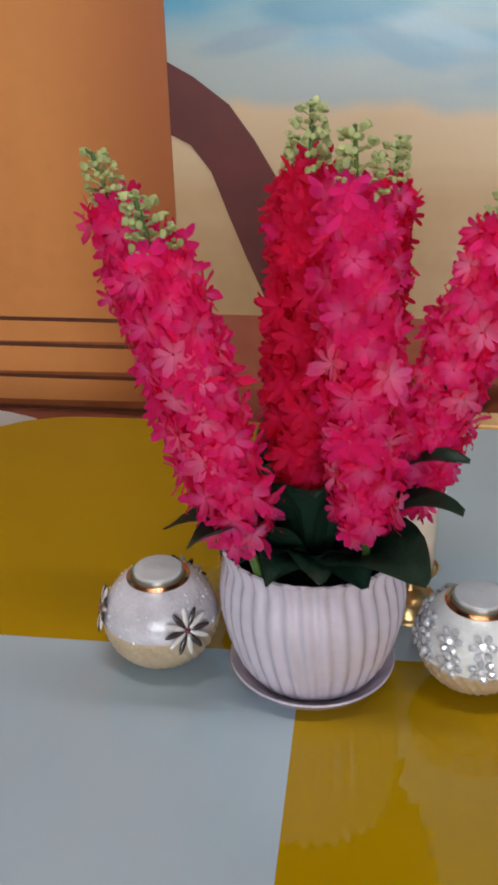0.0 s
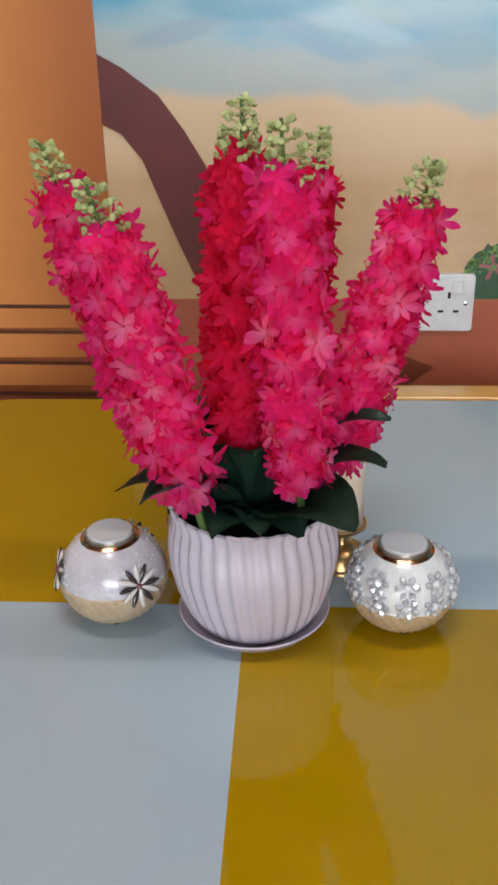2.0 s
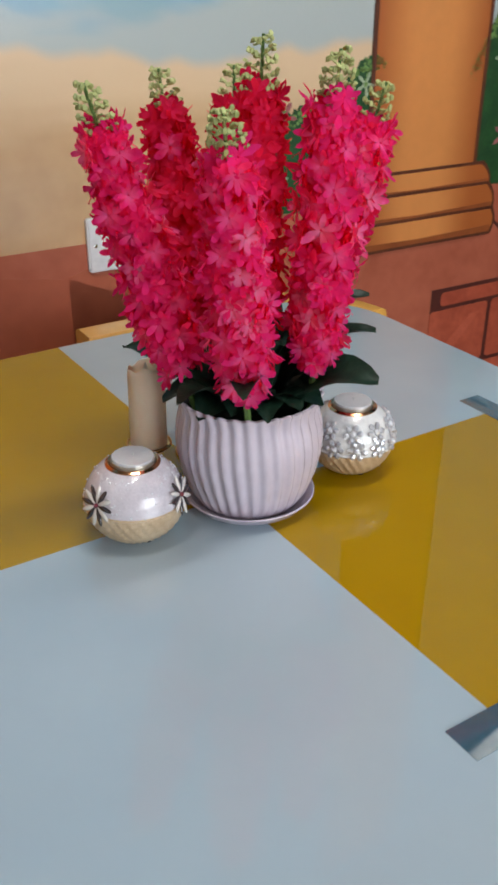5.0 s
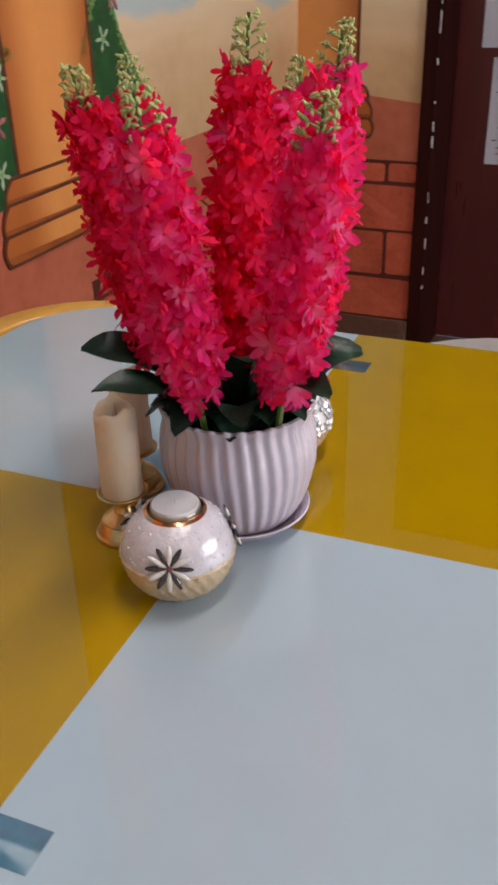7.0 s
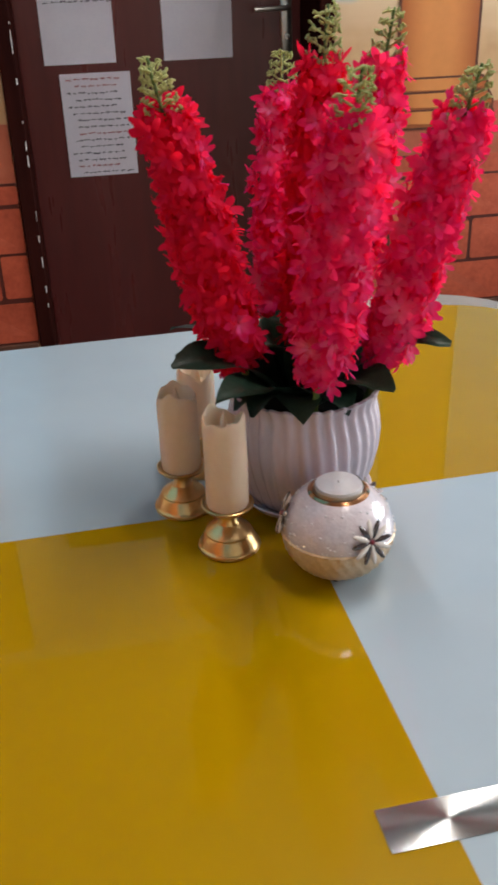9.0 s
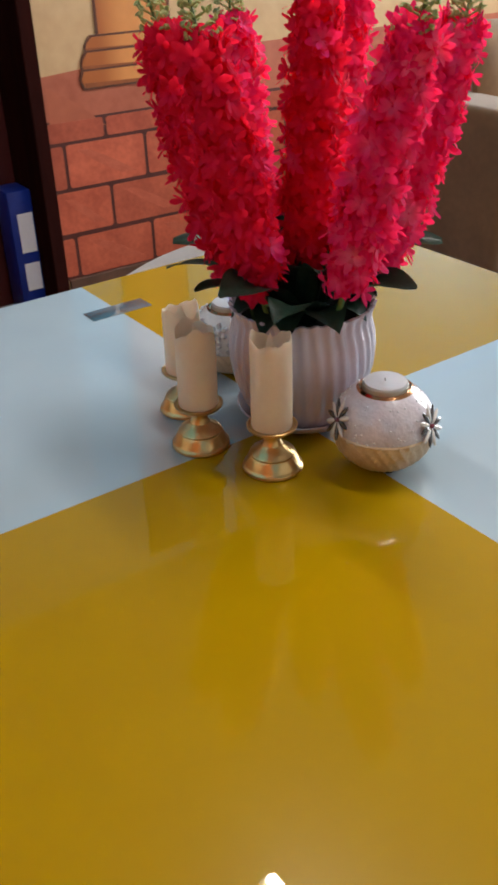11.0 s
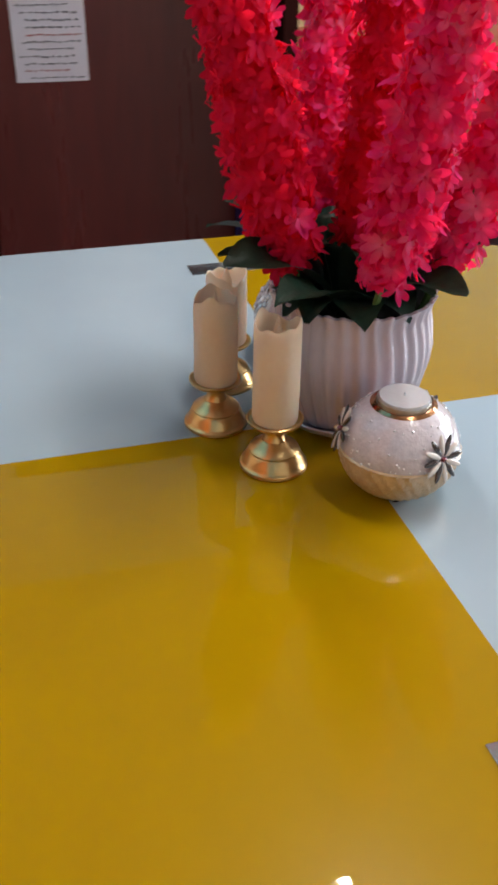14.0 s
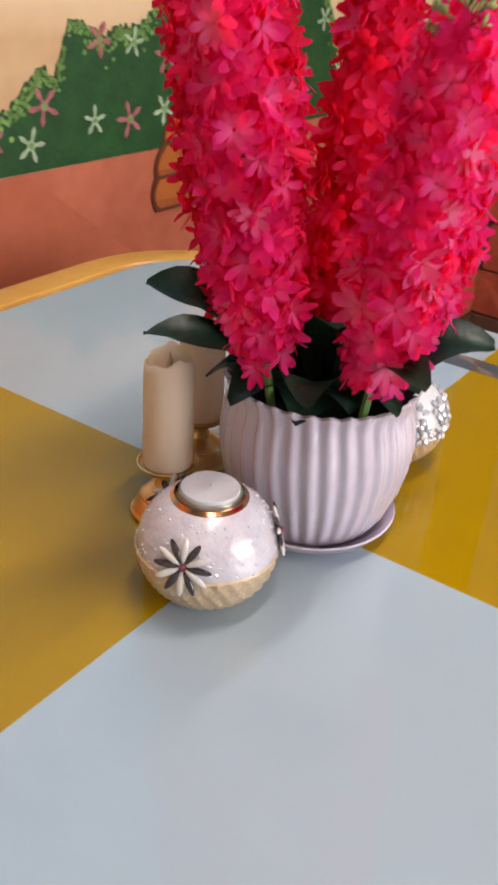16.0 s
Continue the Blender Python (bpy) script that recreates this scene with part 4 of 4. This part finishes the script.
def spike(tip, seed, red, bx, by, bow):
    """A flower spike from the pot's mouth to its tip (in the plant's own space): stem, florets, filler petals and green buds."""
    rng = random.Random(seed)
    tip = Vector(tip)
    base = Vector((bx, by, 0.086))
    mid = Vector((bx + (tip.x - bx) * bow, by + (tip.y - by) * bow, base.z + (tip.z - base.z) * 0.48))
    pts = [bezier(base, mid, tip, k / 16) for k in range(17)]
    stem = part("flower_spike", tube(pts, 0.0032, 0.0012, 6), M_STEM, plant, "crimson flower spike with green tip" if red else "hot pink flower spike with green tip", True)
    f0, f1 = 0.19, 0.885
    turns = 58
    fill = bmesh.new()
    for k in range(turns):
        f = f0 + (f1 - f0) * (k + 0.5) / turns
        p = bezier(base, mid, tip, f)
        d = (bezier(base, mid, tip, f + 0.02) - p).normalized()
        a = k * 2.399963 + seed
        side = Vector((math.cos(a), math.sin(a), 0))
        side = (side - d * side.dot(d)).normalized()
        taper = 1.0 - 0.28 * max(0, (f - 0.62) / 0.25) - 0.30 * max(0, (0.34 - f) / 0.14)
        aim = (side + d * 0.25 + Vector((0, 0, -0.1 + rng.uniform(-0.2, 0.25)))).normalized()
        me = FLORETS["red" if red else "pink"][k % 5] if rng.random() > (0.06 if red else 0.2) else FLORETS["pale" if not red else "pink"][k % 5]
        ob = bpy.data.objects.new("floret", me)
        scene.collection.objects.link(ob)
        ob.parent = stem
        ob.matrix_basis = Matrix.Translation(p + side * 0.0190 * taper * rng.uniform(0.85, 1.15)) @ aim.to_track_quat("Z", "Y").to_matrix().to_4x4() @ Matrix.Rotation(rng.uniform(0, 6.28), 4, "Z") @ Matrix.Scale(rng.uniform(0.88, 1.16) * (0.7 + 0.3 * taper), 4)
    for k in range(230):
        f = f0 + (f1 - f0) * rng.random()
        p = bezier(base, mid, tip, f)
        a = rng.uniform(0, 6.283)
        side = Vector((math.cos(a), math.sin(a), rng.uniform(-0.3, 0.5))).normalized()
        taper = 1.0 - 0.28 * max(0, (f - 0.62) / 0.25) - 0.3 * max(0, (0.34 - f) / 0.14)
        merge(fill, floret_mesh(seed * 100 + k, 0.0120, 1), Matrix.Translation(p + side * rng.uniform(0.006, 0.0225) * taper) @ side.to_track_quat("Z", "Y").to_matrix().to_4x4() @ Matrix.Rotation(rng.uniform(0, 6.28), 4, "Z"))
    tagged(part("inner_petals", fill, M_RED if red else M_PINK, stem, "", True), kind="stuff")
    bud = bmesh.new()
    for k in range(14):
        f = 0.855 + 0.135 * (k + 0.5) / 14
        p = bezier(base, mid, tip, f)
        a = k * 2.1 + seed
        d = Vector((math.cos(a), math.sin(a), 0.55)).normalized()
        ln = 0.0140 * (1.15 - 0.75 * (k / 14) ** 2)
        tube([p, p + d * ln], 0.0009, 0.0007, 4, bud)
        for s in (-1.5, -0.75, 0.0, 0.75, 1.5):
            q = p + d * ln * (1.05 - 0.22 * abs(s)) + Vector((-math.sin(a) * s, math.cos(a) * s, rng.uniform(-0.3, 0.6))) * 0.0034
            b2 = bmesh.new()
            bmesh.ops.create_icosphere(b2, subdivisions=1, radius=0.0022)
            merge(bud, b2, Matrix.Translation(q) @ Matrix.Rotation(rng.uniform(0, 3), 4, "X") @ Matrix.Diagonal((1.0, 1.25, 0.5, 1)))
    part("bud_tip", bud, M_BUD, stem, "pale green bud tip", True)


for i, (x, y, z, red, bx, by, bow) in enumerate(((-0.125, -0.013, 1.119, 0, -0.047, 0.006, 0.48), (-0.075, -0.112, 1.112, 0, -0.028, -0.044, 0.50), (0.007, -0.032, 1.147, 1, -0.004, 0.000, 0.42), (0.032, -0.090, 1.140, 0, 0.038, -0.038, 0.42),
                                                 (0.058, 0.091, 1.114, 1, 0.014, 0.038, 0.50), (-0.011, 0.098, 1.114, 1, -0.014, 0.042, 0.50), (0.127, -0.029, 1.108, 0, 0.050, 0.008, 0.44))):
    spike((x - PX, y - PY, z - TOP - 0.0062), i + 1, red, bx, by, bow)


# ---- candle holders ----
def petal_star(n, r, w):
    """Raised petals round +z, as two meshes: the smoky and the pearly ones."""
    out = [bmesh.new(), bmesh.new()]
    for k in range(n):
        bm = bmesh.new()
        bmesh.ops.create_icosphere(bm, subdivisions=2, radius=1)
        a = 2 * math.pi * k / n
        merge(out[0 if k % 2 == 0 else 1], bm, Matrix.Rotation(a, 4, "Z") @ Matrix.Translation((r * 0.58, 0, 0.0012)) @ Matrix.Diagonal((r * 0.46, w, 0.0014, 1)))
    return out


def tealight(m):
    t = empty("tealight", m, "white wax tealight in thin metal cup", "candle", "tealights")
    part("cup", lathe([(0.0, 0.0), (0.0185, 0.0), (0.019, 0.014), (0.0188, 0.0145), (0.0182, 0.0142), (0.0178, 0.002), (0.0, 0.002)], 40), M_TIN, t, "", True)
    part("wax", lathe([(0.0, 0.0021), (0.0176, 0.0021), (0.0179, 0.0150), (0.0172, 0.0162), (0.012, 0.0163), (0.004, 0.0158), (0.0, 0.0162)], 40), M_WAX, t, "", True)
    part("wick", tube([(0, 0, 0.015), (0.0008, 0, 0.0185)], 0.0006, 0.0005, 6), M_WAX, t)


def ball_holder(x, y, r, kind):
    sq = 0.92
    cz = r * 0.915 * sq + 0.002
    ob = empty("candle_holder", pose(x, y, TOP), "round porcelain tealight holder with smoky petal stars" if kind == "star" else "round tealight holder studded with crystal flowers", "candle holder", "tealight holders")
    zt = 0.0368 if kind == "star" else 0.0346
    open_r = math.sqrt(r * r - zt * zt)
    split = 0.001 if kind == "star" else -0.003
    up, lo = [], []
    for k in range(19):
        z = split + (zt - split) * k / 18
        up.append((math.sqrt(r * r - z * z), cz + z * sq))
    bot = -r * 0.915
    for k in range(19):
        z = bot + (split - bot) * k / 18
        lo.append((math.sqrt(r * r - z * z), cz + z * sq))
    lo = [(0.0, cz + bot * sq)] + lo
    lo[-1] = (lo[-1][0] + 0.0002, lo[-1][1])
    zt, split0 = zt * sq, split * sq
    up += [(open_r - 0.003, cz + zt - 0.0006), (open_r - 0.004, cz + zt - 0.004), (open_r - 0.0035, cz + zt - 0.0106), (0.0, cz + zt - 0.0106)]
    part("upper_bowl", lathe(up, 64), M_PORCELAIN if kind == "star" else M_GLITTER, ob, "speckled ivory porcelain" if kind == "star" else "white lustre glaze", True)
    part("lower_bowl", lathe(lo, 96, lambda a, i, rr, z: (rr - 0.0003 + 0.0010 * math.sin(30 * a + 420 * z), z)), M_CREAMGOLD, ob, "champagne coloured twisted ribbing", True)
    part("rim", lathe([(open_r - 0.0035, cz + zt - 0.002), (open_r - 0.003, cz + zt + 0.0008), (open_r - 0.001, cz + zt + 0.0014), (open_r + 0.0012, cz + zt - 0.0002), (open_r + 0.001, cz + zt - 0.0018)], 64), M_ROSEGOLD, ob, "rose gold ring", True)
    part("bead_line", lathe([(math.sqrt(r * r - split * split) + 0.0001, cz + split0 - 0.0012), (math.sqrt(r * r - split * split) + 0.0012, cz + split0), (math.sqrt(r * r - split * split) + 0.0001, cz + split0 + 0.0012)], 96, lambda a, i, rr, z: (rr + (0.0005 * math.sin(60 * a) if i == 1 else 0), z)), M_CREAMGOLD if kind == "star" else M_GLITTER, ob, "", True)
    for k in range(3):
        a = 2 * math.pi * k / 3 + 0.7
        part("foot", lathe([(0.0, 0.0), (0.0035, 0.0), (0.004, 0.004), (0.0, 0.006)], 12), M_DARK, ob, "", True, pose(0.015 * math.cos(a), 0.015 * math.sin(a), 0.0))
    tealight(pose(x, y, TOP + cz + zt - 0.0105))

    def at(az, el, lift=0.0):
        d = Vector((math.cos(az) * math.cos(el), math.sin(az) * math.cos(el), math.sin(el)))
        return Matrix.Translation(Vector((0, 0, cz)) + Vector((d.x, d.y, d.z * sq)) * (r + lift)) @ Vector((d.x, d.y, d.z / sq)).normalized().to_track_quat("Z", "Y").to_matrix().to_4x4()

    if kind == "star":
        for az, el in ((198, 15), (309, 14), (74, 18)):
            dark, pearl = petal_star(12, 0.0172, 0.0023)
            m = at(radians(az), radians(el))
            star = part("petal_star", dark, M_DARKPET, ob, "smoky glass petal star", True, m)
            part("pearl_petals", pearl, M_CLEARPET, star, "", True)
            g = bmesh.new()
            bmesh.ops.create_icosphere(g, subdivisions=1, radius=0.0024)
            part("gem", g, M_ROSEGEM, star, "rosy gem", False, Matrix.Translation((0, 0, 0.002)))
        rng = random.Random(4)
        g = bmesh.new()
        for k in range(150):
            b2 = bmesh.new()
            bmesh.ops.create_icosphere(b2, subdivisions=1, radius=rng.uniform(0.0005, 0.0011))
            merge(g, b2, at(rng.uniform(0, 6.28), radians(rng.uniform(3, 50))))
        tagged(part("sparkles", g, M_GEM, ob), kind="stuff")
    else:
        gem = bmesh.new()
        bmesh.ops.create_icosphere(gem, subdivisions=1, radius=0.0036)
        for v in gem.verts:
            v.co.z *= 0.7
        pet = bmesh.new()
        for k in range(6):
            b2 = bmesh.new()
            bmesh.ops.create_icosphere(b2, subdivisions=1, radius=1)
            merge(pet, b2, Matrix.Rotation(k * math.pi / 3, 4, "Z") @ Matrix.Translation((0.0066, 0, 0.0008)) @ Matrix.Diagonal((0.0037, 0.0030, 0.0020, 1)))
        gme, pme = shared("gem", gem, [M_GEM]), shared("crystal_flower", pet, [M_CRYSTAL])
        for row, (el, off) in enumerate(((5, 0.0), (29, 0.5))):
            for k in range(12 - 2 * row):
                az = 2 * math.pi * (k + off) / (12 - 2 * row)
                fl = bpy.data.objects.new("crystal_flower", pme)
                scene.collection.objects.link(fl)
                fl.parent, fl.matrix_basis = ob, at(az, radians(el)) @ Matrix.Rotation(k * 0.9, 4, "Z")
                gm = bpy.data.objects.new("gem", gme)
                scene.collection.objects.link(gm)
                gm.parent, gm.matrix_basis = fl, Matrix.Translation((0, 0, 0.0018))
    return ob


ball_holder(-0.105, -0.010, 0.0430, "star")
ball_holder(0.124, -0.016, 0.0412, "crystal")


def led_candle(x, y, turn, tall):
    """Gold candlestick; the ivory candle with its wavy melted lip stands in it."""
    st = empty("candlestick", pose(x, y, TOP, 0, 0, turn), "polished brass candlestick with flared base and dish", "candlestick", "brass candlesticks")
    part("foot", lathe([(0.0, 0.0), (0.0245, 0.0), (0.0258, 0.0015), (0.0255, 0.0035), (0.0238, 0.0048), (0.0232, 0.006), (0.0205, 0.0125), (0.0190, 0.0142), (0.0192, 0.0155), (0.0178, 0.0172), (0.0130, 0.0200), (0.0095, 0.0232), (0.0, 0.0232)], 48), M_BRASS, st, "", True)
    part("neck", lathe([(0.0, 0.0233), (0.0090, 0.0233), (0.0074, 0.0270), (0.0072, 0.0310), (0.0086, 0.0345), (0.0, 0.0345)], 32), M_BRASS, st, "", True)
    part("dish", lathe([(0.0, 0.0346), (0.0090, 0.0346), (0.0150, 0.0368), (0.0196, 0.0385), (0.0212, 0.0402), (0.0214, 0.0416), (0.0202, 0.0422), (0.0188, 0.0405), (0.0, 0.0392)], 48), M_BRASS, st, "", True)
    ca = empty("led_candle", pose(x, y, TOP + 0.0408, 0, 0, turn), "ivory flameless candle with wavy melted lip", "candle", "ivory candles")

    def lip(a, i, r, z):
        wave = 0.0032 * math.sin(2 * a + 0.6) + 0.0019 * math.sin(3 * a + 1.3) + 0.0012 * math.sin(7 * a)
        return (r * (1 + 0.012 * math.sin(3 * a + z * 60)), z + (wave if 5 <= i <= 9 else 0))

    part("body", lathe([(r, z if z < 0.05 else z + tall - 0.08) for r, z in ((0.0, 0.0), (0.0166, 0.0), (0.0172, 0.002), (0.0172, 0.025), (0.0170, 0.060), (0.0170, 0.074), (0.0166, 0.0790), (0.0158, 0.0800), (0.0150, 0.0785), (0.0146, 0.0725), (0.0138, 0.066), (0.0, 0.062))], 48, lip), M_CANDLE, ca, "", True)
    fl = lathe([(r, z + tall - 0.086) for r, z in ((0.0, 0.0675), (0.0042, 0.0675), (0.0052, 0.073), (0.0042, 0.080), (0.0018, 0.087), (0.0, 0.091))], 16)
    bmesh.ops.transform(fl, matrix=Matrix.Diagonal((1, 0.45, 1, 1)), verts=fl.verts)
    part("flame_tip", fl, M_CANDLE, ca, "translucent plastic flame tip", True)


led_candle(-0.0525, 0.066, 20, 0.078)
led_candle(0.0175, 0.0930, 140, 0.070)
led_candle(0.0815, 0.067, 250, 0.061)
